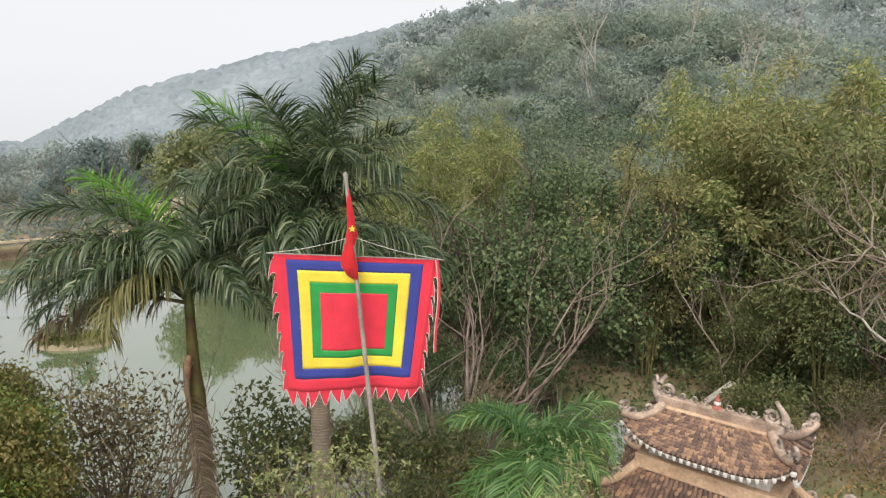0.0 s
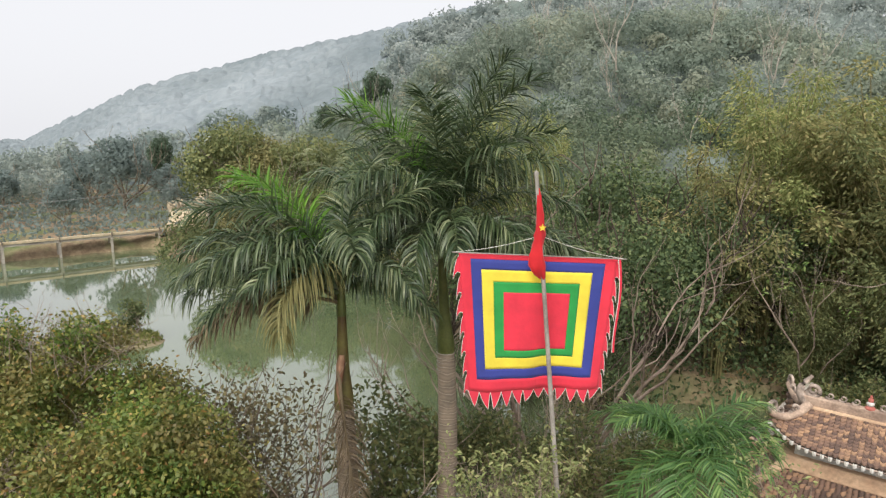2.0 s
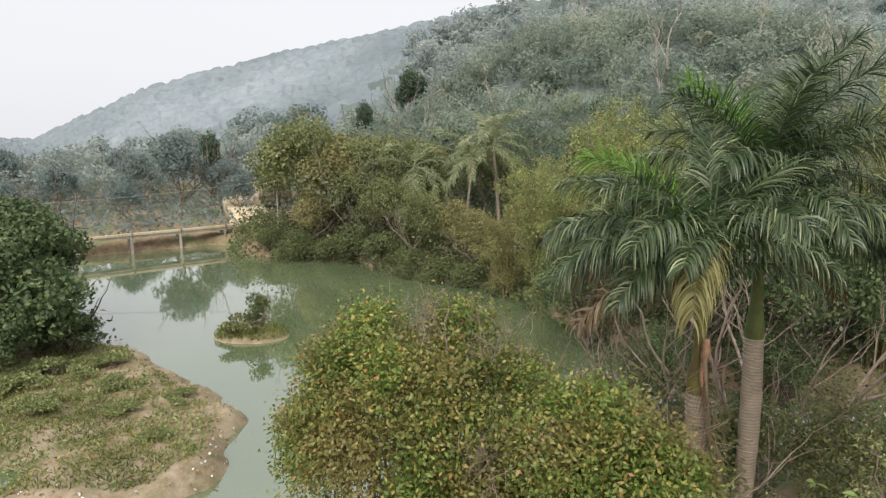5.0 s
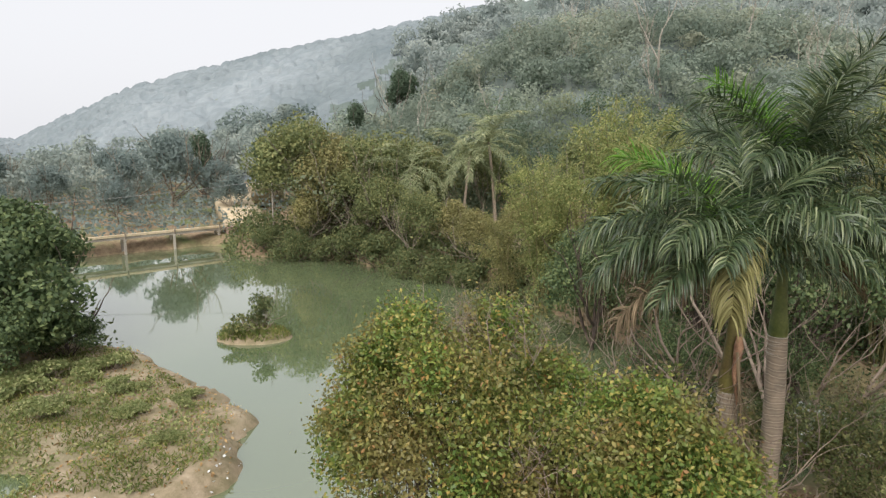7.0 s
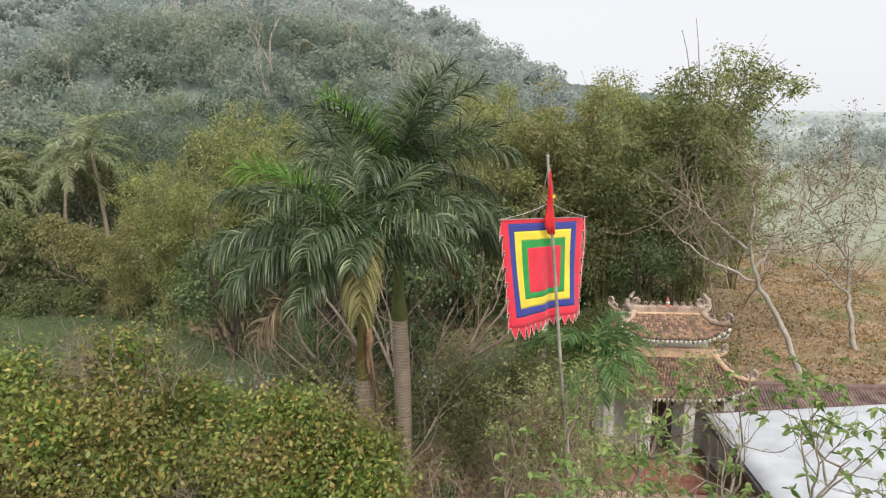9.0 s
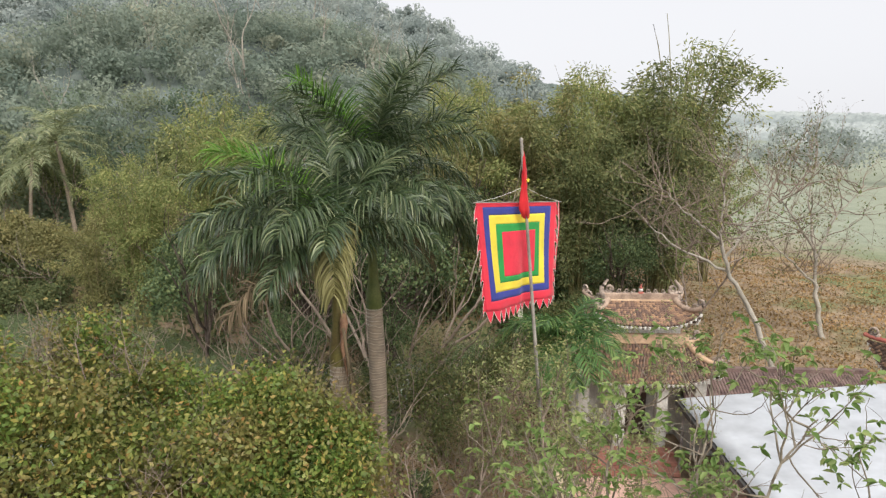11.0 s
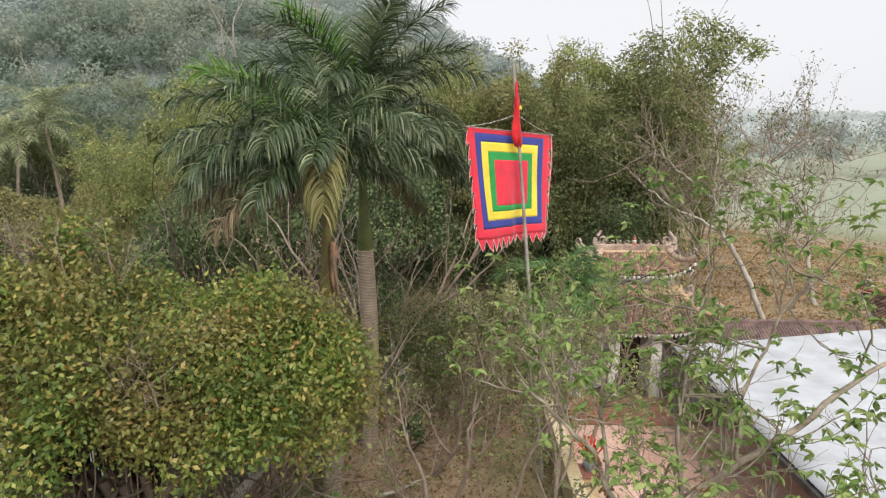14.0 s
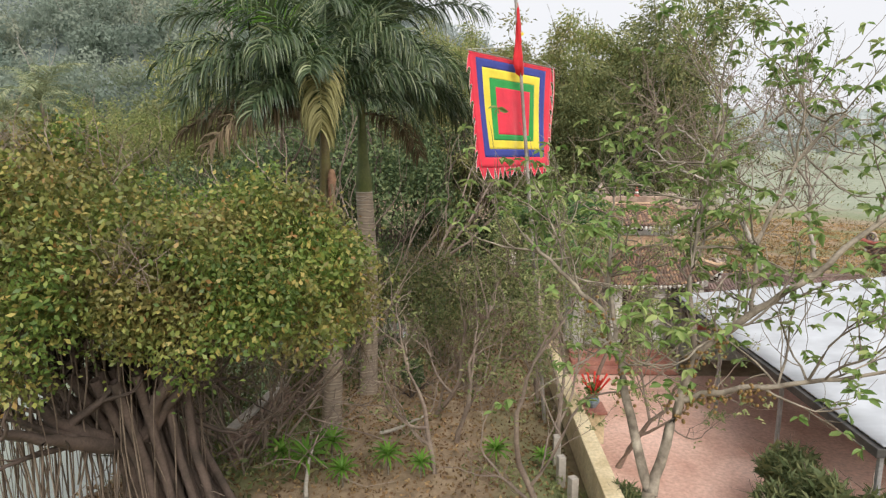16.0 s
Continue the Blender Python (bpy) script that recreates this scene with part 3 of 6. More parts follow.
def woods(name, count, az0, az1, r0, r1, material, quads, leaf, label, tall=(5, 9), lean=0.5, loose=0.12):
    """A closed wood: crowns built of many leaf clumps on the slope, each with a tint of its own, one mesh."""
    pieces, tint = [], []
    for _ in range(count):
        x, y, r = spot(az0, az1, r0, r1)
        h = rng.uniform(*tall)
        w = h * rng.uniform(0.75, 1.2) * lean
        k = int(quads * (120 / max(r, 80)) ** 1.3 * (h / 7) ** 1.2) + 20
        c, d = clump_points(crown_blobs(x, y, zg(x, y) + h * 0.5, w, w, h * 0.5, 7, 0.42), k, 0.25)
        pieces.append(shingles(c, d, leaf * max(r, 80) / 120, 0.7, 0.12, loose))
        tint.append(np.full(k, np.clip(rng.normal(0.45, 0.24), 0, 1)))
    v, f = join(pieces)
    ob = mesh_np(name, v, f, material)
    ob.data.attributes.new("tint", "FLOAT", "FACE").data.foreach_set("value", np.concatenate(tint))
    return tagged(ob, label, "woods", kind="stuff")


def domes(x, y, cell, seed):
    """Rounded crowns in a jittered grid: height 0 to 1 within each, and a height of its own for each."""
    u, w = x / cell, y / cell
    iu, iw = np.floor(u), np.floor(w)
    best, own = np.full(x.shape, 9.0), np.zeros(x.shape)
    for a in (-1, 0, 1):
        for b in (-1, 0, 1):
            cu, cw = iu + a, iw + b
            h1 = np.modf(np.abs(np.sin(cu * 127.1 + cw * 311.7 + seed) * 43758.5))[0]
            h2 = np.modf(np.abs(np.sin(cu * 269.5 + cw * 183.3 + seed) * 24634.6))[0]
            d = np.hypot(cu + 0.15 + 0.7 * h1 - u, cw + 0.15 + 0.7 * h2 - w) / (0.7 + 0.5 * h2)
            own = np.where(d < best, h1, own)
            best = np.minimum(d, best)
    return np.clip(1 - 1.5 * best * best, 0, 1) ** 0.7, own


def canopy(name, az0, az1, r0, r1, na, nr, kinds, label):
    """A distant closed wood seen from outside: one sheet of rounded, uneven crowns."""
    a, s = np.meshgrid(np.linspace(az0, az1, na), np.linspace(0, 1, nr), indexing="ij")
    foot, crest = np.interp(a, AZ, FOOT), np.interp(a, AZ, CREST)
    r = (foot + (crest - foot) * r0) * (1 - s) + (foot + (crest - foot) * r1) * s
    x, y = -6 + r * np.sin(np.radians(a)), r * np.cos(np.radians(a))
    big, own = domes(x + 2.0 * np.sin(y / 5), y + 2.0 * np.sin(x / 6), 7.0, 1.0)
    small, tint = domes(x + 1.3 * np.sin(y), y, 2.4, 4.0)
    edge = np.clip(s / 0.06, 0, 1) * np.clip((1 - s) / 0.02, 0, 1)
    z = height(x, y) - 1.0 + edge * (0.5 + (1.8 + 2.4 * own) * big * (r / 260) ** 0.5 + 0.5 * small)
    i, j = np.meshgrid(np.arange(na - 1), np.arange(nr - 1), indexing="ij")
    f = np.stack([i * nr + j, (i + 1) * nr + j, (i + 1) * nr + j + 1, i * nr + j + 1], -1).reshape(-1, 4)
    v = np.stack([x, y, z], -1).reshape(-1, 3)
    ob = mesh_np(name, v, f, kinds[0], smooth=True)
    for m in kinds[1:]:
        ob.data.materials.append(m)
    # edge of the painted haze: crowns above this line take the mistier colours
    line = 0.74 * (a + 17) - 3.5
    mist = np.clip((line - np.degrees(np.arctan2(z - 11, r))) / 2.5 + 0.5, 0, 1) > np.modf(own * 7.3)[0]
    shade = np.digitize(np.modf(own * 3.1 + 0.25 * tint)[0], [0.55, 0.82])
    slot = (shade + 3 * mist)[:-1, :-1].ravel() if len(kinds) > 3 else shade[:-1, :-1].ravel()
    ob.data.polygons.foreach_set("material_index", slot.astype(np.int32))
    return tagged(ob, label, "woods", kind="stuff")


woods("foothill_woods", 230, -14, 48, 62, 98, M_HAZED_FOOT, 250, 0.5, "deep green woods at the foot of the spur", (5, 10))
woods("hill_woods", 420, -14, 48, 90, 134, M_HAZED_WOODS, 285, 0.54, "dense mixed evergreen woods on the near spur", (5.5, 11))
woods("slope_woods", 230, -52, -12, 100, 165, M_HAZED_SLOPE, 190, 0.62, "green woods behind the lake's far end, greyed by painted haze", (6, 10))
woods("ridge_trees", 380, -4, 50, 132, 222, M_HAZED_RIDGE, 215, 0.58, "mixed leafy trees standing out on the upper hill", (6, 12))
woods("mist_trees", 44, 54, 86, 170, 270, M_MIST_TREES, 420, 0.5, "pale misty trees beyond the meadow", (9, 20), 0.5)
canopy("misty_woods", -56, 55, 0.06, 1.06, 660, 80, (M_FAR_WOODS, M_FAR_DARK, M_FAR_PALE, M_HAZED_MID, M_HAZED_MID_DARK, M_HAZED_MID_PALE), "misty blue-grey woods on the far ridge and upper hill")
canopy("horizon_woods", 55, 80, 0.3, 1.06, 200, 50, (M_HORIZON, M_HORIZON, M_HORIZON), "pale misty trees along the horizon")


# ---- trees ----
def tree(name, m, label, category, trunk_mat, leaf_mat, h, w, n, leaf, trunk_r=0.14, blobs=12, low=0.25, group="", shell=0.5, width=0.5):
    """A broadleaf tree: tapered trunk with limbs, and a crown of leaf clumps with gaps."""
    t = thing(name, m, label, category, group)
    fork = h * low
    tb, tips = limbs((0, 0, -0.3), (rng.normal() * 0.08, rng.normal() * 0.08, 1), fork + 0.3 + h * 0.15, trunk_r, 0)
    top = tips[0]
    for _ in range(5):
        d = (rng.normal() * 0.8, rng.normal() * 0.8, 1.1)
        o, _t = limbs(top - np.array([0, 0, rng.uniform(0, 0.15) * h]), d, h * 0.42, trunk_r * 0.6, 2, 0.6, 0.3)
        tb += o
    v, f = join(tb)
    mesh_np("trunk", v, f, trunk_mat, t)
    cz = h * (0.5 + low * 0.5)
    c, d = clump_points(crown_blobs(0, 0, cz, w, w, (h - cz) * 0.95, blobs * 2, 0.3), n, shell)
    v, f = shingles(c, d, leaf, width + 0.1, 0.15, 0.6)
    mesh_np("crown", v, f, leaf_mat, t)
    return t


def bamboo(m, label, h, w, n, leaf_mat, group="bamboo clumps"):
    """A clump of arching culms, with plumes of narrow leaves along their upper halves."""
    t = thing("bamboo_clump", m, label, "bamboo", group)
    cs, ds = [], []
    k = 22
    for i in range(k):
        a, lean = rng.uniform(0, 2 * np.pi), rng.uniform(0.1, 1.0) ** 0.8
        hh = h * rng.uniform(0.6, 1.05)
        s = np.linspace(0, 1, 10)
        out = w * lean * s ** 2.0 + 0.5 * lean
        z = hh * (s - 0.2 * lean * s ** 3 - 0.05 * s ** 6)
        p = np.stack([np.cos(a) * out, np.sin(a) * out, z - 0.2], -1)
        cv, cf = tube(p, np.linspace(0.055, 0.012, 10), 5)
        mesh_np("culm", cv, cf, M_CULM, t)
        for _ in range(9):
            u = rng.uniform(0.22, 1.0) ** 0.8 * 8.99
            a0 = int(u)
            mid = p[a0] + (p[min(a0 + 1, 9)] - p[a0]) * (u - a0)
            arm = unit(np.array([math.cos(a), math.sin(a), 0]) * 0.5 + rng.normal(size=3) * np.array([1, 1, 0.35]))
            reach = rng.uniform(0.5, 1.5) * (1.15 - 0.07 * u)
            m_ = n // (k * 9)
            q = rng.random(m_) ** 0.7
            spray = rng.normal(size=(m_, 3)) * np.array([0.3, 0.3, 0.2])
            cs.append(mid + arm * (reach * q)[:, None] + np.array([0, 0, -0.75]) * (q * q * reach)[:, None] + spray)
            ds.append(arm * 0.8 + spray * 2 + np.array([0, 0, -0.65]) + rng.normal(size=(m_, 3)) * 0.35)
    v, f = leaves(np.concatenate(cs), np.concatenate(ds), 0.21, 0.34)
    mesh_np("foliage", v, f, leaf_mat, t)
    return t


def bare(name, m, label, h, r, material, depth=4, lean=(0, 0), stems=1, spread=0.55, leaf_mat=None, n=0, leaf=0.12, group="", split=(2, 3), cat="tree", fig=False):
    """A leafless or thinly leaved tree: branching frame, with a few leaves at the tips."""
    t = thing(name, m, label, cat, group)
    tb, tp = [], []
    for i in range(stems):
        d = np.array([lean[0], lean[1], 1.0]) + (rng.normal(size=3) * (0.35, 0.35, 0) if stems > 1 else 0)
        o, ti = limbs((rng.normal() * 0.1 * (stems > 1), rng.normal() * 0.1 * (stems > 1), -0.2), d, h * 0.42, r, depth, spread, 0.3, split)
        tb += o
        tp.append(ti)
        mesh_np("trunk", o[0][0], o[0][1], material, t)
        main, group_ = o[0][0], []
        for q in o[1:]:
            start = q[0][:3].mean(0)
            if group_ and np.linalg.norm(main - start, axis=1).min() < r * 1.1 and len(group_) > 2:
                v, f = join(group_)
                mesh_np("bough", v, f, material, t)
                group_ = []
            group_.append(q)
        v, f = join(group_)
        mesh_np("bough", v, f, material, t)
    if leaf_mat is not None:
        tp = np.concatenate(tp)
        tp = tp[tp[:, 2] > h * 0.3]
        tw = rng.integers(0, len(tp), n // 4)
        tw = np.repeat(tw, 4)
        c = tp[tw] + np.repeat(rng.normal(size=(len(tw) // 4, 3)) * leaf * 1.3, 4, 0) + rng.normal(size=(len(tw), 3)) * leaf * 0.35
        v, f = ribbed(c, rng.normal(size=(len(tw), 3)) * np.array([1, 1, 0.5]) + np.array([0, 0, -0.35]), leaf, 0.42)
        mesh_np("foliage", v, f, leaf_mat, t)
    if fig:
        b = bmesh.new()
        bmesh.ops.create_icosphere(b, subdivisions=1, radius=0.034)
        one = part("fig", b, M_FIG, t, smooth=True)
        cen = [p for vv, ff in tb[2:16] for p in vv[::9]]
        for k, p in enumerate(cen[:90]):
            o = one if k == 0 else new("fig", one.data)
            o.parent, o.matrix_basis = t, pose(*(p + rng.normal(size=3) * 0.05))
    return t


def at(x, y, rz=0.0, s=1.0, dz=0.0):
    return pose(x, y, zg(x, y) + dz, 0, 0, rz) @ Matrix.Scale(s, 4)


# dense dark trees behind the channel
D = tree("broadleaf_tree", at(5.2, 27), "dense dark green broadleaf tree on the channel bank", "tree", M_BARK_DARK, M_DARK, 11.5, 4.0, 9500, 0.2, 0.2, 26, 0.1, "dark bank trees")
for x, y, rz, s in ((1.2, 29.5, 80, 1.0), (9.3, 28.5, 160, 0.85), (-2.8, 33, 250, 0.85), (14, 31, 30, 0.95), (19, 29, 100, 0.9), (7.0, 34, 310, 1.05), (24, 27, 10, 0.9), (19.5, 25.5, 300, 1.1), (16.5, 21.5, 215, 0.6), (11.3, 29, 250, 0.9), (-1, 26.5, 200, 0.5), (3.5, 26, 120, 0.5)):
    copy_thing(D, at(x, y, rz, s))
G1 = tree("broadleaf_tree", at(-18, 65), "green broadleaf tree on the far lake shore", "tree", M_BARK, M_SHORE, 12.5, 4.6, 6500, 0.32, 0.2, 24, 0.06, "far shore trees", 0.4)
for x, y, rz, s in ((-25, 65, 50, 1.15), (-14, 64, 210, 1.0), (-25.5, 71, 300, 1.1), (-16, 58.5, 90, 0.62), (-19, 60.5, 280, 0.7), (-12.5, 54, 170, 0.55), (-6, 67, 240, 0.9), (4, 62, 200, 1.0), (-3, 42, 300, 0.4), (-20, 78, 140, 1.0)):
    copy_thing(G1, at(x, y, rz, s))
G2 = tree("broadleaf_tree", at(-21.5, 62.5), "yellowing feathery tree on the far lake shore", "tree", M_BARK, M_SHORE_DRY, 11.5, 3.8, 5500, 0.31, 0.18, 30, 0.06, "far shore trees", 0.5)
for x, y, rz, s in ((-9.5, 53.5, 20, 0.55), (-23, 60.5, 33, 0.62), (-8, 50, 110, 0.5), (-4, 52, 66, 0.55), (0, 56, 140, 0.6), (-22, 67, 10, 1.1), (-12, 74, 10, 1.0)):
    copy_thing(G2, at(x, y, rz, s))
G4 = tree("broadleaf_tree", at(-15, 61), "dense dark leafy tree leaning over the far shore", "tree", M_BARK_DARK, M_GREEN, 9.0, 4.6, 5200, 0.3, 0.18, 24, 0.0, "far shore trees", 0.4)
for x, y, rz, s in ((-27.2, 61.2, 60, 0.42), (-24.6, 60.0, 150, 0.6), (-21.4, 59.2, 10, 0.55), (-18.6, 58.0, 60, 0.62), (-16.0, 55.4, 310, 0.6), (-13.4, 52.6, 240, 0.55), (-10.8, 50.6, 120, 0.5), (-8.2, 48.6, 30, 0.5), (-5.6, 46.2, 200, 0.42)):
    copy_thing(G4, at(x, y, rz, s, -1.1))
# trees beyond the bridge share the leaf colour with painted haze
G3 = tree("broadleaf_tree", at(-44, 80), "hazy grey-green tree beyond the footbridge", "tree", M_BARK, M_HAZED_SLOPE, 12.5, 4.6, 2800, 0.5, 0.2, 24, 0.1, "hazy trees", 0.4)
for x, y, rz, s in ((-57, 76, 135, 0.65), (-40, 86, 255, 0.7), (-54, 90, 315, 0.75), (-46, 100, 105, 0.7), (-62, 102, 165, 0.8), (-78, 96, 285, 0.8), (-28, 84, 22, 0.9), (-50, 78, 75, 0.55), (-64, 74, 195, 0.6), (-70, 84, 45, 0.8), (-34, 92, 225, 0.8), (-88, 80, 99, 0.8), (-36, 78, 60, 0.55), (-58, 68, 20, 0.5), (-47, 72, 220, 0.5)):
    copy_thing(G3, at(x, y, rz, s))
DK = tree("broadleaf_tree", at(-35.2, 34.8), "dark leafy tree overhanging the lake's west bank", "tree", M_BARK_DARK, M_DARK, 9.0, 4.0, 9500, 0.3, 0.2, 20, 0.02, "west bank trees")
copy_thing(DK, at(-38, 38, 120, 1.1))
copy_thing(DK, at(-33.0, 31.2, 220, 0.95, -1.6))
copy_thing(DK, at(-30.4, 31.8, 90, 0.42, -0.9))
copy_thing(DK, at(-32.2, 28.6, 20, 0.62, -1.0))
# spires use the foothill leaves, slightly hazed in colour
CN = tree("conifer_tree", at(-46, 96), "slender dark casuarina tree standing above the woods", "tree", M_BARK_DARK, M_HAZED_FOOT, 13, 2.3, 2600, 0.5, 0.14, 22, 0.1, "dark spires", width=0.3)
for x, y, s in ((-25, 120, 1.0), (-17, 130, 1.3), (-15, 133, 1.1), (-40, 108, 0.8)):
    copy_thing(CN, at(x, y, 70, s))

# bamboo
B1 = bamboo(at(-0.8, 37), "tall yellow-green bamboo clump with drooping plumes", 15.5, 4.0, 14500, M_BAMBOO)
for x, y, rz, s in ((-4.2, 41, 100, 0.85), (3.2, 42, 200, 0.95), (12.8, 30, 40, 1.1), (18, 25.5, 130, 1.08), (22.5, 22.5, 260, 1.25), (15.5, 34, 310, 1.1), (26, 30, 80, 1.2), (-2.0, 49, 20, 0.7), (30.5, 24.5, 60, 0.8)):
    copy_thing(B1, at(x, y, rz, s))
B3 = bamboo(at(15.2, 23.2), "tall grey-green bamboo clump behind the gate", 15, 3.4, 14000, M_SHORE)
for x, y, rz, s in ((19, 20.8, 75, 1.0), (21.5, 21.5, 190, 1.36), (24.5, 24.5, 290, 1.15), (12.5, 25.5, 30, 0.62)):
    copy_thing(B3, at(x, y, rz, s))
B2 = bamboo(at(9.6, 28), "bamboo clump with dry straw-coloured plumes", 13.0, 3.4, 12000, M_BAMBOO_OLD)
for x, y, rz, s in ((-6, 45, 60, 0.7), (16, 27.5, 150, 1.28), (20, 33, 240, 1.15), (14.5, 28.5, 10, 1.12)):
    copy_thing(B2, at(x, y, rz, s))

# bare trees
bare("bare_tree", at(1.2, 20.8), "leafless grey multi-stemmed tree on the bank", 12.5, 0.13, M_TWIG, 4, stems=5, spread=0.45, group="bare trees", split=(2, 3))
bare("bare_tree", at(-0.8, 20.4, 120), "leafless grey multi-stemmed tree on the bank", 9.5, 0.1, M_TWIG, 4, stems=4, spread=0.5, group="bare trees")
P = bare("bare_tree", at(13, 24.9), "pale half-bare tree with spreading limbs", 11.0, 0.075, M_TWIG, 5, (0.1, -0.1), 2, 0.6, M_FRESH, 500, 0.2, "bare trees")
copy_thing(P, at(16, 17.5, 190, 0.9))
H = bare("bare_tree", at(24, 96), "tall pale bare trunk among the hillside woods", 24, 0.24, M_PALE_BARK, 3, spread=0.22, group="pale hillside trees", split=(2, 3))
rng = np.random.default_rng(5)
for i in range(34):
    a = rng.uniform(-6, 36)
    r = rng.uniform(84, 140)
    x, y = -6 + r * math.sin(math.radians(a)), r * math.cos(math.radians(a))
    copy_thing(H, at(x, y, rng.uniform(0, 360), rng.uniform(0.5, 0.8)))


# ---- palms ----
def frond(parent, base, az, el, L, droop, material, name="frond", n=62, leaf=0.62, width=0.04, plume=0.5, sag=0.9, label=""):
    """One feather frond: an arching rib with drooping leaflets on both sides."""
    s = np.linspace(0, 1, 15)
    e = radians(el) - radians(droop) * s ** 1.25
    dh, dz = np.cos(e), np.sin(e)
    h = np.concatenate([[0], np.cumsum((dh[1:] + dh[:-1]) / 2)]) * L / 14
    z = np.concatenate([[0], np.cumsum((dz[1:] + dz[:-1]) / 2)]) * L / 14
    a = radians(az)
    fwd, side = np.array([math.cos(a), math.sin(a), 0]), np.array([-math.sin(a), math.cos(a), 0])
    p = np.asarray(base, float) + h[:, None] * fwd + z[:, None] * np.array([0, 0, 1.0]) + side * (rng.normal() * 0.12 * s ** 2)[:, None]
    pieces = [tube(p, 0.006 + 0.045 * (1 - s) ** 1.6 * min(1.0, L / 3), 5)]
    t = np.repeat(np.linspace(0.14, 0.995, n), 2) + rng.normal(size=2 * n) * 0.006
    t = np.clip(t, 0.1, 1)
    sg = np.tile([1.0, -1.0], n)
    q = np.stack([np.interp(t, s, p[:, k]) for k in range(3)], -1)
    tan = unit(np.stack([np.interp(t, s, np.gradient(p[:, k])) for k in range(3)], -1))
    up = np.cross(tan, side)
    up = unit(np.where(up[:, 2:3] < 0, -up, up))
    ll = leaf * (0.35 + 0.65 * np.sin(np.pi * np.clip(0.1 + 0.82 * t, 0, 1)) ** 0.7) * rng.uniform(0.85, 1.12, 2 * n)
    lift = rng.normal(size=2 * n) * plume
    d = unit(side * sg[:, None] + tan * (0.45 + 0.75 * t)[:, None] + up * (0.25 + lift)[:, None])
    segs = 4
    pts, cur, dd = [q], q, d
    for k in range(segs):
        cur = cur + dd * (ll / segs)[:, None]
        pts.append(cur)
        dd = unit(dd + np.array([0, 0, -1.0]) * sag * (0.35 + 0.2 * k))
    pts = np.stack(pts, 1)
    wdir = unit(np.cross(d, up) + rng.normal(size=d.shape) * 0.45)
    wd = np.array([0.5, 1.0, 0.9, 0.6, 0.06]) * width
    vl = pts[:, :, None, :] + wdir[:, None, None, :] * (wd[None, :, None, None] * np.array([-0.5, 0.5])[None, None, :, None])
    m = 2 * n
    vv = vl.reshape(-1, 3)
    b0 = (np.arange(m) * (segs + 1) * 2)[:, None] + np.arange(segs)[None] * 2
    ff = np.stack([b0, b0 + 1, b0 + 3, b0 + 2], -1).reshape(-1, 4)
    v, f = join(pieces + [(vv, ff)])
    return mesh_np(name, v, f, material, parent, label)


def royal_palm(base, ring, top, label, shaft_mat, fronds, rise=1.0, radius=0.2):
    base, ring, top = (np.array(p, float) for p in (base, ring, top))
    t = thing("royal_palm", pose(*base), label, "palm tree", "royal palms")
    r, o = ring - base, top - base
    k = np.linspace(0, 1, 24)
    pr = radius * (1.0 + 0.28 * np.exp(-k * 9) + 0.1 * np.sin(k * 3.14))
    mid = np.outer(k, r) + np.array([0.1, 0, 0]) * np.sin(k * np.pi)[:, None] - np.array([0, 0, 0.15])
    v, f = tube(mid, pr, 18)
    mesh_np("trunk", v, f, M_PALM_TRUNK, t, "grey-brown trunk with pale leaf-scar rings", True)
    for i in range(5):
        c = mid[-1] + (o - r) * 0.0 + np.array([0, 0, -0.02 - 0.11 * i])
        v, f = tube([c, c + np.array([0, 0, 0.015]), c + np.array([0, 0, 0.03])], [radius * 0.96, radius * 1.06, radius * 0.96], 18)
        mesh_np("leaf_scar_ring", v, f, M_PALE_BARK, t, smooth=True)
    sh = r + np.outer(np.linspace(0, 1, 12), o - r) - np.array([0, 0, 0.15])
    kk = np.linspace(0, 1, 12)
    v, f = tube(sh, radius * (0.8 + 0.25 * np.exp(-((kk - 0.12) / 0.2) ** 2) - 0.35 * kk), 16)
    mesh_np("crownshaft", v, f, shaft_mat, t, "smooth waxy crownshaft", True)
    for az, el, L, droop, kind in fronds:
        mtl = {"g": M_PALM, "y": M_PALM_YOUNG, "o": M_PALM_OLD, "d": M_PALM_DEAD, "h": M_PALM_OLD, "s": M_PALM}[kind]
        bz = 0.0 + rise * max(0.0, min(1.0, el / 80))
        lab = {"y": "fresh bright green frond", "o": "yellowing drooping frond", "d": "dry brown hanging frond", "h": "faded straw-coloured frond hanging straight down"}.get(kind, "")
        frond(t, o + np.array([0, 0, bz - 0.15]), az, el, L, droop, mtl, label=lab, n=int(62 + 13 * L), leaf=0.265 * L if kind not in "hs" else 0.9, width=0.037, plume=0.65, sag=(0.45 if el > 62 else rng.uniform(0.8, 1.5)) if kind not in "dh" else 1.7)
    hp = o + np.outer(np.linspace(0, 1, 6), np.array([0, 0, rise * 0.9])) - np.array([0, 0, 0.2])
    v, f = tube(hp, radius * np.array([0.5, 0.5, 0.45, 0.36, 0.24, 0.08]), 10)
    mesh_np("growing_tip", v, f, M_SHAFT, t, smooth=True)
    # the unopened spear leaf
    sp = o + np.outer(np.linspace(0, 1, 8), np.array([0.1, -0.05, rise * 1.2 + 1.4]))
    v, f = tube(sp, np.linspace(0.05, 0.012, 8), 6)
    mesh_np("spear_leaf", v, f, M_PALM, t, "unopened green spear leaf")
    return t, o


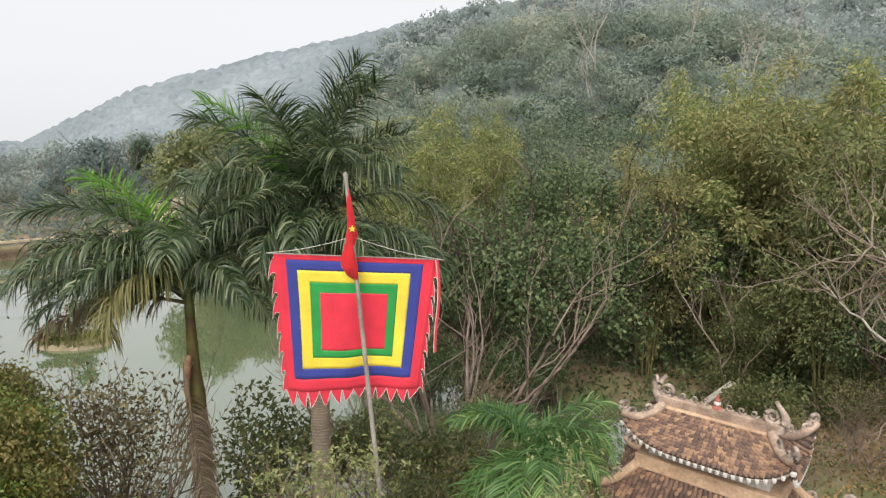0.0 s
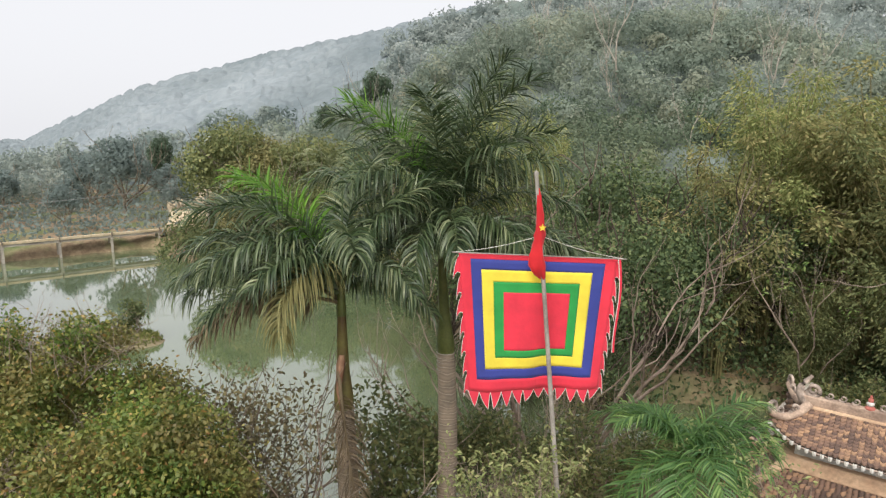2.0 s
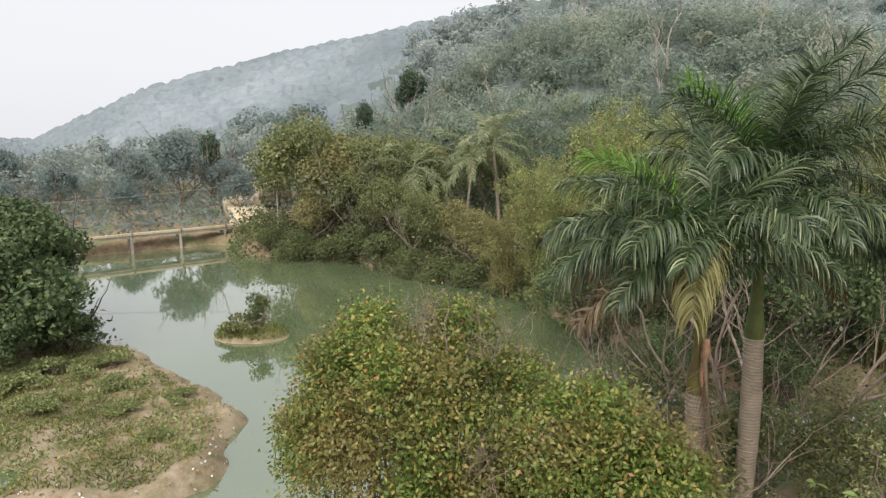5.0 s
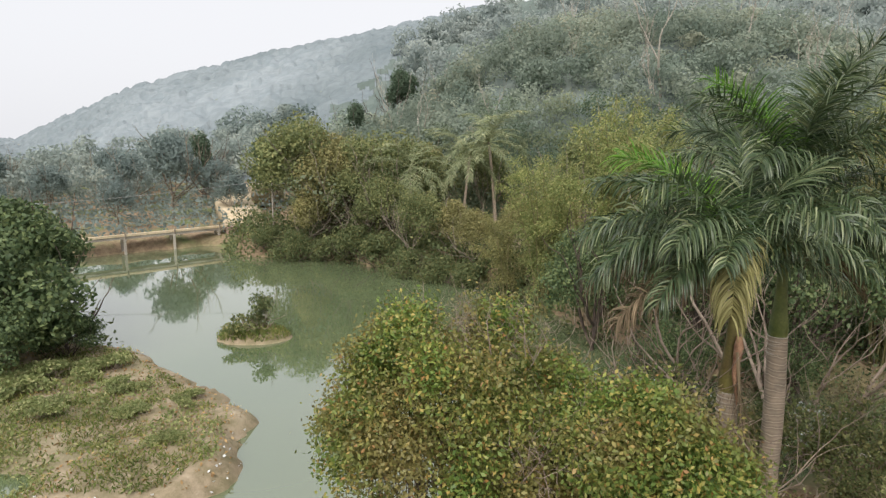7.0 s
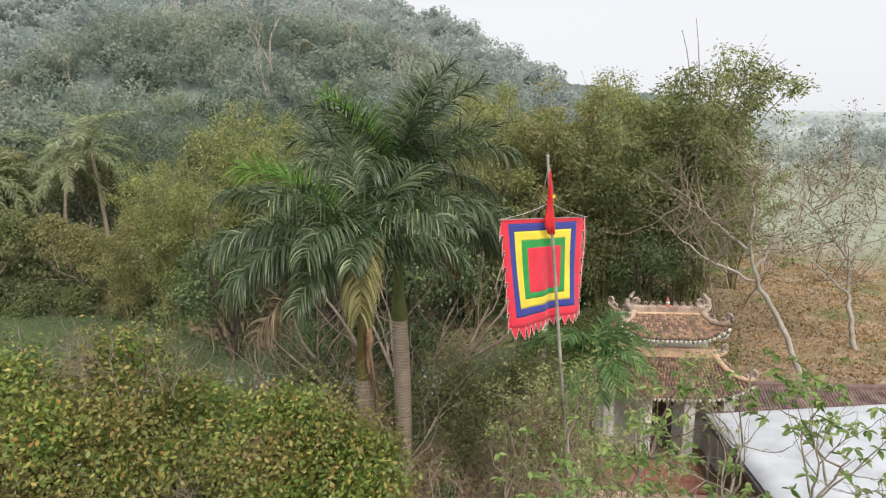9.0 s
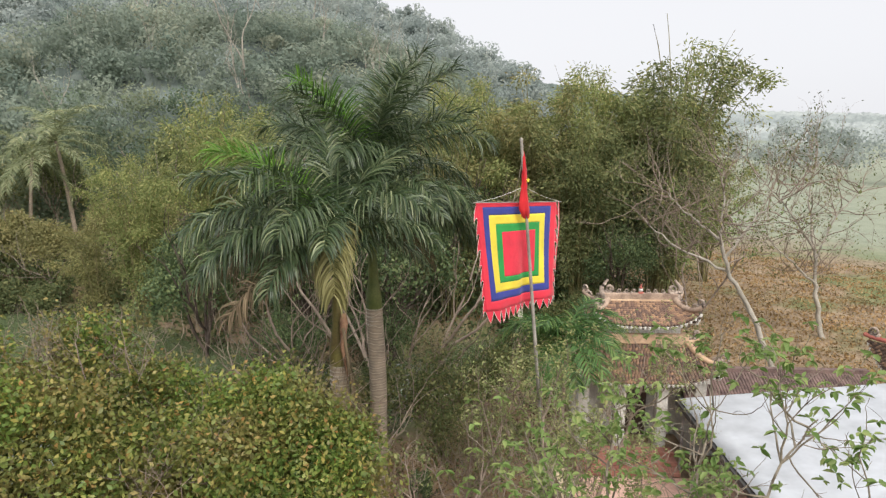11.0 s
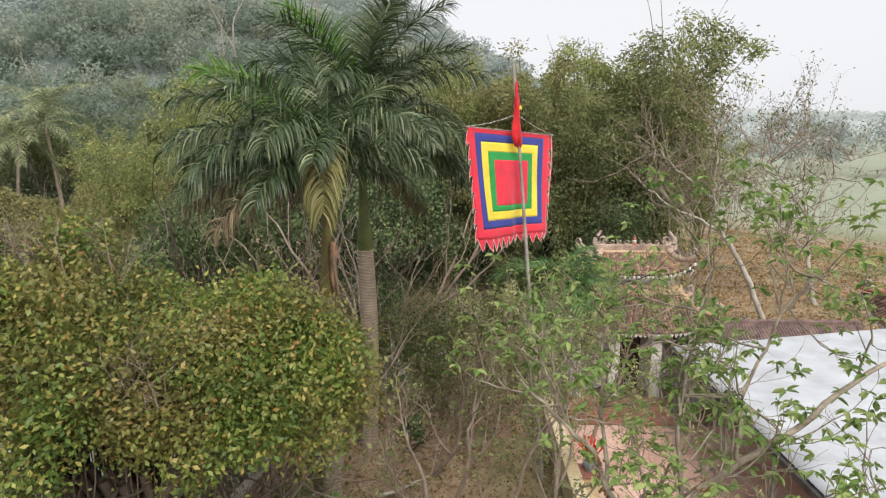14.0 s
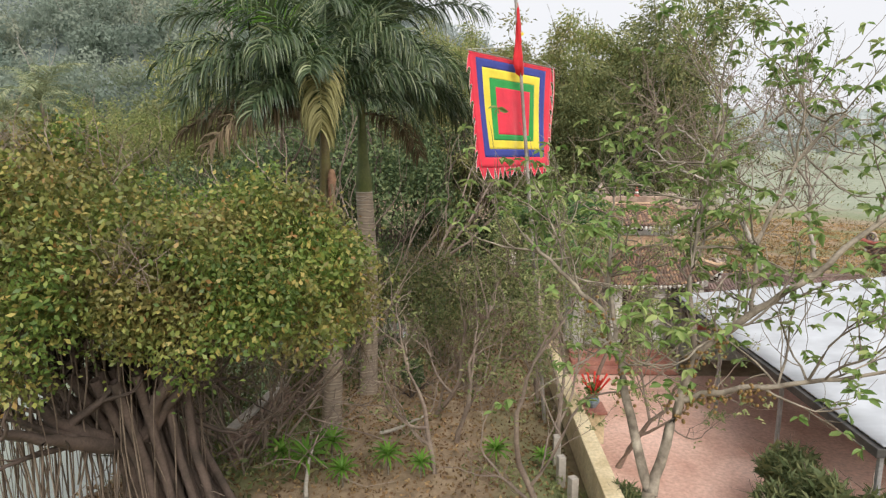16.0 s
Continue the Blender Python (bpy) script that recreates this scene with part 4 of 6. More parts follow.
PA = [(196, 42, 3.6, 84, "g"), (178, 50, 3.7, 88, "g"), (214, 34, 3.1, 84, "g"), (160, 60, 3.6, 75, "g"), (222, 56, 3.3, 98, "g"), (128, 34, 3.3, 85, "g"), (100, 55, 3.2, 78, "g"), (60, 30, 2.8, 90, "g"),
      (30, 50, 3.0, 88, "g"), (-25, 35, 2.4, 95, "g"), (-45, 48, 2.7, 98, "g"), (241, 48, 2.7, 150, "h"), (165, 66, 3.4, 62, "y"), (238, 52, 2.7, 98, "g"), (70, 76, 3.2, 55, "g"), (184, 32, 3.4, 72, "g"), (148, 22, 3.2, 66, "d"),
      (205, 64, 3.5, 80, "g"), (150, 46, 3.4, 90, "g"), (10, 70, 3.1, 70, "g"), (285, 62, 3.0, 92, "g"), (192, 18, 3.1, 64, "d")]
PB = [(170, 44, 3.6, 92, "g"), (205, 32, 3.2, 90, "g"), (150, 64, 3.4, 75, "g"), (185, 74, 3.5, 58, "y"), (215, 42, 3.1, 98, "g"), (280, 44, 3.2, 104, "g"), (300, 66, 3.4, 78, "g"), (325, 26, 3.4, 84, "g"), (0, 48, 3.7, 92, "g"), (20, 26, 3.5, 78, "g"),
      (345, 20, 3.4, 76, "g"), (50, 55, 3.5, 84, "g"), (80, 30, 3.2, 88, "g"), (40, 80, 3.6, 45, "g"), (225, 60, 3.4, 92, "g"), (262, 76, 3.5, 62, "g"), (15, 2, 3.0, 60, "d"), (190, 70, 3.6, 65, "g"), (310, 40, 3.4, 98, "g"), (252, 44, 2.9, 125, "s"), (335, 34, 3.9, 88, "g"), (318, 60, 3.8, 84, "g"), (328, 76, 3.8, 55, "g"), (338, 20, 3.7, 72, "g"),
      (340, 66, 3.6, 70, "g"), (130, 24, 3.2, 82, "g"), (236, 50, 3.3, 108, "g"), (0, 30, 3.7, 82, "g"), (110, 70, 3.4, 68, "g"), (350, 82, 3.7, 38, "g"), (30, 66, 3.5, 74, "g"), (185, 56, 3.6, 84, "g")]
palm_a, oa = royal_palm((-5.55, 12.9, 1.05), (-5.45, 12.95, 6.3), (-5.45, 12.95, 8.45), "royal palm with a brown shaft and hanging torn sheath", M_SHAFT_BROWN, PA, 1.0, 0.21)
palm_b, ob_ = royal_palm((-3.3, 14.9, 1.05), (-3.2, 15.05, 6.85), (-3.3, 14.95, 8.9), "tall royal palm with a green crownshaft", M_SHAFT, PB, 1.7, 0.225)

# the dead frond that hangs down along the shaft of the first palm, and its torn sheath
v, f = tube([(0.12, -0.2, 6.4), (0.1, -0.26, 6.2), (0.04, -0.28, 5.6), (0.15, -0.3, 4.9)], [0.06, 0.1, 0.05, 0.02], 7)
mesh_np("torn_sheath", v, f, M_SHEATH, palm_a, "torn reddish-brown leaf sheath")
frond(palm_a, (0.06, -0.3, 6.1), -40, -84, 3.9, -6, M_PALM_DEAD, "hanging_dead_frond", 120, 0.85, 0.022, 0.5, 1.4, "dry brown frond hanging down the trunk")


def feather_palm(name, m, label, h, nf, L, group, lean=(0.3, 0), droop=85, leaf=0.55, r=0.11, mtl=None, low=-25):
    t = thing(name, m, label, "palm tree", group)
    k = np.linspace(0, 1, 12)
    p = np.stack([lean[0] * h * 0.3 * k ** 1.5, lean[1] * h * 0.3 * k ** 1.5, h * k - 0.1], -1)
    v, f = tube(p, r * (1.15 - 0.45 * k), 10)
    mesh_np("trunk", v, f, M_PALM_TRUNK, t, smooth=True)
    for i in range(nf):
        el = low + (80 - low) * ((i * 0.7549) % 1)
        frond(t, p[-1], i * 137.5, el, L * rng.uniform(0.85, 1.1), droop, mtl or M_PALM, n=44, leaf=leaf, width=0.06 if leaf > 0.8 else 0.034, plume=0.35, sag=0.55)
    return t


CP = feather_palm("coconut_palm", at(-8.4, 61), "coconut palm on the far shore", 8.8, 18, 5.4, "coconut palms", (0.3, 0.1), 74, 0.95, 0.16, M_COCO, -25)
copy_thing(CP, at(-4.9, 62, 130, 1.15))
copy_thing(CP, at(-13.4, 61, 250, 0.88))
feather_palm("areca_palm", at(1.8, 12.4), "small bushy areca palm beside the gate", 4.6, 28, 2.1, "small palms", (0.05, 0), 92, 0.62, 0.09, M_ARECA, 5)


# ---- the banyan ----
def banyan():
    t = thing("banyan_tree", pose(-10.25, 11.0, 1.0), "spreading banyan with yellowing leaves and hanging aerial roots", "tree")
    tb = []
    for i in range(26):
        a = i * 2.4
        q = 0.5 + 0.25 * math.sin(i * 1.7)
        pts = np.array([(q * 1.5 * math.cos(a), q * 1.5 * math.sin(a), -0.3), (q * math.cos(a + 0.2), q * math.sin(a + 0.2), 0.9), (q * 0.85 * math.cos(a + 0.5), q * 0.85 * math.sin(a + 0.5), 2.0), (q * 1.3 * math.cos(a + 0.8), q * 1.3 * math.sin(a + 0.8), 3.6)])
        pts = pts + np.array([1.1, -0.2, 0]) * np.clip(1 - pts[:, 2:3] / 3.6, 0, 1)
        tb.append(tube(pts, [0.1, 0.075, 0.07, 0.08], 7))
    for i in range(15):
        a = i * 0.43 * 2 * np.pi / 2.6
        o, _ = limbs((0.5 * math.cos(a), 0.5 * math.sin(a), 2.4), (math.cos(a) * 1.0, math.sin(a) * 0.7, 1.0), 1.45, 0.14, 3, 0.6, 0.15)
        tb += o
    v, f = join(tb)
    mesh_np("trunk", v, f, M_BARK_DARK, t, "dark trunk of many fused stems")
    for i in range(170):
        a, q = rng.uniform(0, 2 * np.pi), math.sqrt(rng.uniform(0.02, 1))
        p1, p2 = -1.1 + 2.2 * q * math.cos(a), 1.75 * q * math.sin(a)
        x, y = 0.82 * p1 + 0.57 * p2, -0.57 * p1 + 0.82 * p2
        z1, z0 = rng.uniform(3.8, 5.0), (-0.4 if rng.random() < 0.6 else rng.uniform(0.3, 1.8))
        k = np.linspace(0, 1, 6)
        p = np.stack([x + np.cumsum(rng.normal(size=6) * 0.07), y + np.cumsum(rng.normal(size=6) * 0.07), z1 + (z0 - z1) * k], -1)
        v, f = tube(p, rng.uniform(0.005, 0.016), 4)
        mesh_np("aerial_root", v, f, M_ROOT, t)
    blobs, bald = [], []
    # two lobes: middle along the long axis, half lengths, height of the rim and of the top
    for q1, a1, a2, low, top, count in ((-1.2, 2.8, 2.5, 4.5, 7.2, 165), (2.2, 1.75, 1.8, 4.4, 6.35, 80)):
        for i in range(count):
            a, q = rng.uniform(0, 2 * np.pi), math.sqrt(rng.random())
            p1, p2 = q1 + a1 * q * math.cos(a), a2 * q * math.sin(a)
            x, y = 0.82 * p1 + 0.57 * p2, -0.57 * p1 + 0.82 * p2
            z = low + (top - low) * math.sqrt(max(0, 1 - q * q)) * (1 - 0.5 * rng.random() ** 1.5) + 0.3 * math.sin(p1 * 2.1 + 1) * math.cos(p2 * 2.3 + 0.4)
            s = rng.uniform(0.28, 0.66)
            blobs.append((x, y, z, s, s, s * 0.75))
        for i in range(count // 2):
            a, q = rng.uniform(0, 2 * np.pi), rng.uniform(0.75, 1.0)
            p1, p2 = q1 + a1 * q * math.cos(a), a2 * q * math.sin(a)
            s = rng.uniform(0.3, 0.55)
            blobs.append((0.82 * p1 + 0.57 * p2, -0.57 * p1 + 0.82 * p2, low + rng.uniform(-0.55, 1.0), s, s, s * 0.8))
    for p1, p2 in itertools.product(np.arange(-3.8, 4.0, 0.68), np.arange(-2.3, 2.4, 0.68)):
        if min(((p1 + 1.2) / 2.75) ** 2 + (p2 / 2.45) ** 2, ((p1 - 2.2) / 1.7) ** 2 + (p2 / 1.75) ** 2) < 1.0:
            p1, p2 = p1 + rng.normal() * 0.1, p2 + rng.normal() * 0.1
            blobs.append((0.82 * p1 + 0.57 * p2, -0.57 * p1 + 0.82 * p2, rng.uniform(4.4, 5.3), 0.6, 0.6, 0.42))
    for i in range(30):
        p1, p2 = 0.95 + rng.normal() * 0.5, rng.uniform(-1.7, 1.7)
        s = rng.uniform(0.3, 0.5)
        blobs.append((0.82 * p1 + 0.57 * p2, -0.57 * p1 + 0.82 * p2, rng.uniform(4.4, 5.2), s, s, s * 0.7))
    for i in range(60):
        p1, p2 = 0.95 + rng.normal() * 0.35, rng.uniform(-1.6, 1.5)
        bald.append((0.82 * p1 + 0.57 * p2, -0.57 * p1 + 0.82 * p2, 4.9 + rng.uniform(0, 0.6)))
    for i in range(50):
        p1, p2 = -1.2 + rng.normal() * 0.9, 0.7 + rng.normal() * 0.6
        bald.append((0.82 * p1 + 0.57 * p2, -0.57 * p1 + 0.82 * p2, 6.35 + rng.uniform(0, 0.4)))
    c, d = clump_points(blobs, 118000, 0.65)
    c = c + rng.normal(size=c.shape) * np.where(rng.random((len(c), 1)) < 0.3, 0.17, 0.04)
    v, f = leaves(c, d * 0.6 + rng.normal(size=d.shape) * 0.7 + np.array([0, 0, -0.35]), 0.092, 0.54, 0.1)
    mesh_np("crown", v, f, M_BANYAN, t, "crown of small leathery yellow-green leaves")
    for b in bald:
        o, _ = limbs((b[0], b[1], b[2]), (rng.normal() * 0.6, rng.normal() * 0.6, 1.0), 0.6, 0.01, 2, 0.7, 0.1)
        v, f = join(o)
        mesh_np("bare_twig", v, f, M_TWIG, t, "pale leafless twig above the crown")
    return t


banyan()


# ---- shrubs ----
def shrub(m, label, w, h, n, leaf, mtl, twigs=5, group="shrubs", name="shrub", width=0.5):
    t = thing(name, m, label, "shrub", group)
    tb = []
    for i in range(twigs):
        o, _ = limbs((rng.normal() * 0.15 * w, rng.normal() * 0.15 * w, -0.1), (rng.normal() * 0.5, rng.normal() * 0.5, 1), h * 0.5, 0.03, 2, 0.6, 0.2, (3, 4))
        tb += o
    v, f = join(tb)
    mesh_np("stem", v, f, M_TWIG, t)
    c, d = clump_points(crown_blobs(0, 0, h * 0.5, w, w, h * 0.5, 10), n, 0.7)
    v, f = leaves(c, d + rng.normal(size=d.shape) * 0.9, leaf, width)
    mesh_np("foliage", v, f, mtl, t)
    return t


S1 = shrub(at(-2.2, 16.6), "leafy green shrub on the bank", 1.5, 3.6, 2600, 0.15, M_SHRUB)
for x, y, rz, s in ((0.2, 16.4, 90, 0.95), (-4.5, 16.0, 200, 1.25), (-5.0, 14.9, 20, 0.7), (2.4, 16.6, 10, 0.8), (4.2, 17.5, 70, 0.8), (-0.8, 14.8, 140, 0.65), (8.2, 18.5, 50, 0.8), (11, 20, 300, 0.9), (15, 21.5, 20, 0.8), (-7.6, 14.6, 120, 0.6)):
    copy_thing(S1, at(x, y, rz, s))
S2 = shrub(at(-7.6, 12.6), "brown twiggy shrub with sparse dry leaves", 1.5, 4.6, 1300, 0.1, M_SCRUB, 12, "twiggy shrubs")
for x, y, rz, s in ((-8.6, 14.0, 90, 1.35), (-7.7, 13.3, 150, 1.45), (-2.0, 18.0, 30, 0.9), (1.4, 18.2, 200, 0.9), (-1.2, 13.3, 100, 0.55), (10, 17, 40, 0.8), (14, 19, 160, 0.8)):
    copy_thing(S2, at(x, y, rz, s))
S3 = shrub(at(-27.4, 29.4), "low fresh green bush on the sandy spit", 1.6, 0.8, 1900, 0.17, M_YOUNG, 3, "spit bushes")
for x, y, rz, s in ((-29.5, 28, 40, 1.1), (-25.5, 27.2, 90, 0.7), (-31, 26, 150, 1.2), (-24.2, 24.5, 200, 0.6), (-27.4, 24, 260, 0.8), (-21.5, 22, 310, 0.5), (-34, 30, 20, 1.4), (-22, 25.8, 20, 0.55)):
    copy_thing(S3, at(x, y, rz, s))
shrub(at(-21.6, 35.8), "small leafy bush on the islet", 0.9, 2.4, 700, 0.2, M_GREEN, 4, "islet bushes")
shrub(at(-22.6, 35.5), "low grassy bush on the islet", 1.2, 1.1, 700, 0.2, M_SHRUB, 3, "islet bushes")

# thinly leaved trees close to the terrace
rng = np.random.default_rng(21)
for x, y, rz, h, n, ln in ((-4.2, 7.2, 0, 6.3, 1300, (0.05, -0.1)), (-2.2, 8.8, 140, 6.2, 1400, (0.1, -0.05)), (-0.2, 11.2, 70, 6.6, 1500, (0.0, 0.1)), (1.9, 11.0, 200, 6.2, 1300, (0.15, 0.0)), (-3.4, 10.8, 250, 5.6, 700, (0.0, 0.0)), (-1.2, 8.0, 300, 5.6, 900, (0.2, -0.1)), (-4.9, 9.6, 30, 4.6, 220, (0.3, 0.1)), (-3.0, 12.2, 110, 4.8, 300, (-0.2, 0.1))):
    bare("deciduous_tree", pose(x, y, zg(x, y), 0, 0, rz), "thin half-bare tree with small fresh leaves", h, 0.07, M_TWIG, 5, ln, 1, 0.6, M_YOUNG, int(n * 1.35), 0.095, "young trees", (3, 3))


def fallen_branch(m, label, length):
    t = thing("fallen_branch", m, label, "branch", "fallen branches")
    o, _ = limbs((0, 0, 0.1), (1, 0.1, 0.12), length, 0.045, 3, 0.75, 0.05, (2, 3))
    v, f = tube(o[0][0].reshape(6, -1, 3).mean(1), np.linspace(0.05, 0.025, 6), 7)
    mesh_np("stem", v, f, M_PALE_BARK, t, smooth=True)
    v, f = join([(q, k) for q, k in o[1:] if k.shape[1] == 4])
    mesh_np("side_branch", v, f, M_TWIG, t)
    return t


fallen_branch(at(-4.6, 12.2, -30), "pale dry branch fallen on the leaf-strewn lawn", 1.3)
fallen_branch(at(-5.1, 13.6, -150), "pale dry branch fallen against the palm", 1.1)
fallen_branch(at(-7.3, 10.6, 60), "pale dry branch lying under the banyan", 1.0)


def slope_tree(root, label, lines, radius, leaf_mat, n, seed):
    """A half-bare tree from its limbs' lines, the trunk first, with fine twigs along their outer halves."""
    g = np.random.default_rng(seed)
    root = np.array(root, float)
    t = thing("bare_tree", pose(*root), label, "tree", "bare trees")
    ends = []
    for i, pts in enumerate(lines):
        q = np.array(pts, float) - root
        k, kk = np.linspace(0, 1, len(q)), np.linspace(0, 1, 5 * len(q))
        w = np.stack([np.interp(kk, k, q[:, a]) for a in range(3)], -1) + g.normal(size=(len(kk), 3)) * 0.03
        r0 = radius if i == 0 else radius * 0.5
        v, f = tube(w, np.linspace(r0, r0 * 0.5 if i == 0 else 0.015, len(w)), 7)
        mesh_np("trunk" if i == 0 else "bough", v, f, M_PALE_BARK, t, smooth=True)
        for j in range(6 if i == 0 else 15):
            at_ = w[int(len(w) * g.uniform(0.65 if i == 0 else 0.15, 0.99))]
            o, tips = limbs(at_, g.normal(size=3) * np.array([1, 1, 0.6]) + np.array([0, 0, 0.45]), g.uniform(1.0, 2.1), 0.028, 3, 0.6, 0.15, (2, 3))
            v, f = join(o)
            mesh_np("twig", v, f, M_TWIG, t)
            ends.append(tips)
    ends = np.concatenate(ends)
    c = ends[g.integers(0, len(ends), n)] + g.normal(size=(n, 3)) * 0.12
    v, f = ribbed(c, g.normal(size=(n, 3)) + np.array([0, 0, -0.3]), 0.15, 0.42)
    mesh_np("foliage", v, f, leaf_mat, t, "thin scattered leaves")
    return t


slope_tree((13.9, 11.1, 1.0), "pale leaning half-bare tree on the dry slope", [[(13.9, 11.1, 0.8), (13.2, 12.2, 4.1), (12.5, 13.1, 6.1), (12.3, 13.5, 7.5)], [(12.3, 13.5, 7.4), (11.4, 14.4, 8.4), (10.5, 15.3, 9.6)], [(12.3, 13.5, 7.4), (12.6, 13.6, 8.6), (12.7, 13.8, 10.2)],
            [(12.5, 13.1, 6.1), (10.9, 14.4, 7.0), (9.7, 15.6, 8.4)], [(12.4, 13.3, 6.6), (13.8, 12.7, 8.4), (15.4, 11.8, 9.6)]], 0.13, M_SHRUB, 1300, 3)
slope_tree((22.9, 13.2, 1.0), "grey half-bare tree on the dry slope", [[(22.9, 13.2, 0.8), (22.9, 13.8, 3.5), (23.1, 14.1, 5.8)], [(23.1, 14.1, 5.7), (22.1, 15.3, 8.0), (21.1, 16.3, 9.5)], [(23.0, 14.0, 5.2), (24.2, 13.7, 7.5), (25.8, 13.0, 9.2)], [(23.1, 14.1, 5.6), (23.1, 14.7, 8.3), (23.5, 14.8, 10.0)],
            [(22.9, 13.9, 4.0), (21.6, 14.8, 5.4), (20.6, 15.6, 6.6)]], 0.15, M_SHRUB, 1500, 4)


def fig_tree():
    """The cluster fig: two stems from a low fork, long outward boughs, fruit on the old wood."""
    root = np.array((-7.05, 3.2, 0.9))
    t = thing("fig_tree", pose(*root), "cluster fig tree with fresh leaves and fruit on its limbs", "tree")

    def bough(name, pts, r0, r1):
        p = np.array(pts, float) - root
        k = np.linspace(0, 1, len(p))
        kk = np.linspace(0, 1, 4 * len(p))
        q = np.stack([np.interp(kk, k, p[:, a]) for a in range(3)], -1) + rng.normal(size=(len(kk), 3)) * 0.012
        v, f = tube(q, 0.72 * np.linspace(r0, r1, len(q)), 8)
        mesh_np(name, v, f, M_BARK, t, smooth=True)
        return q
    bough("trunk", [(-7.05, 3.2, 0.7), (-7.0, 3.3, 2.6), (-6.92, 3.45, 4.7)], 0.13, 0.095)
    lines = [bough("stem", [(-6.92, 3.45, 4.65), (-6.72, 3.9, 5.4), (-6.62, 4.1, 5.8), (-6.7, 4.3, 6.3), (-7.0, 4.6, 6.7), (-7.3, 4.9, 7.1)], 0.075, 0.02),
             bough("stem", [(-6.92, 3.45, 4.65), (-6.5, 3.5, 5.3), (-6.36, 3.42, 6.0), (-5.9, 3.1, 6.4), (-5.4, 2.75, 6.8), (-4.85, 2.4, 7.35), (-4.3, 2.1, 7.6)], 0.08, 0.025),
             bough("bough", [(-6.48, 3.5, 5.5), (-6.25, 3.05, 5.72), (-5.95, 2.6, 5.85), (-5.4, 2.1, 5.95), (-4.9, 1.7, 6.1)], 0.05, 0.015),
             bough("bough", [(-6.36, 3.42, 6.0), (-6.2, 3.6, 6.7), (-5.9, 3.7, 7.5), (-5.5, 3.8, 8.1)], 0.04, 0.012),
             bough("bough", [(-5.9, 3.1, 6.4), (-5.7, 3.2, 7.1), (-5.2, 3.1, 7.9), (-4.9, 2.9, 8.4)], 0.035, 0.01),
             bough("bough", [(-6.62, 4.1, 5.8), (-6.2, 4.6, 6.4), (-5.7, 5.0, 7.2), (-5.3, 5.2, 7.8)], 0.04, 0.012)]
    tips = []
    for q in lines:
        for i in range(11):
            at_ = q[int(len(q) * rng.uniform(0.35, 0.99))]
            o, ti = limbs(at_, rng.normal(size=3) * np.array([1, 1, 0.6]) + np.array([0.2, 0, 0.5]), rng.uniform(0.5, 1.0), 0.014, 2, 0.6, 0.15)
            v, f = join(o)
            mesh_np("twig", v, f, M_BARK, t)
            tips.append(ti)
    tips = np.concatenate(tips)
    c = np.repeat(tips[rng.integers(0, len(tips), 680)] + rng.normal(size=(680, 3)) * 0.07, 5, 0)
    v, f = ribbed(c, rng.normal(size=c.shape) * np.array([1, 1, 0.4]) + np.array([0, 0, -0.35]), 0.115, 0.42)
    mesh_np("foliage", v, f, M_FRESH, t)
    b = bmesh.new()
    bmesh.ops.create_icosphere(b, subdivisions=1, radius=0.021)
    one = part("fig", b, M_FIG, t, smooth=True)
    spots = [lines[0][6:16], lines[1][5:12], lines[2][0:8]]
    for k in range(240):
        s = spots[k % 3]
        o = one if k == 0 else new("fig", one.data)
        o.parent, o.matrix_basis = t, pose(*(s[rng.integers(0, len(s))] + rng.normal(size=3) * np.array([0.05, 0.05, 0.06]) - np.array([0, 0, 0.05])))
    return t


fig_tree()



# ---- flag on its leaning pole ----
POLE_TOP, POLE_FOOT = np.array((-1.69, 10.86, 11.36)), np.array((-0.77, 10.4, 0.9))


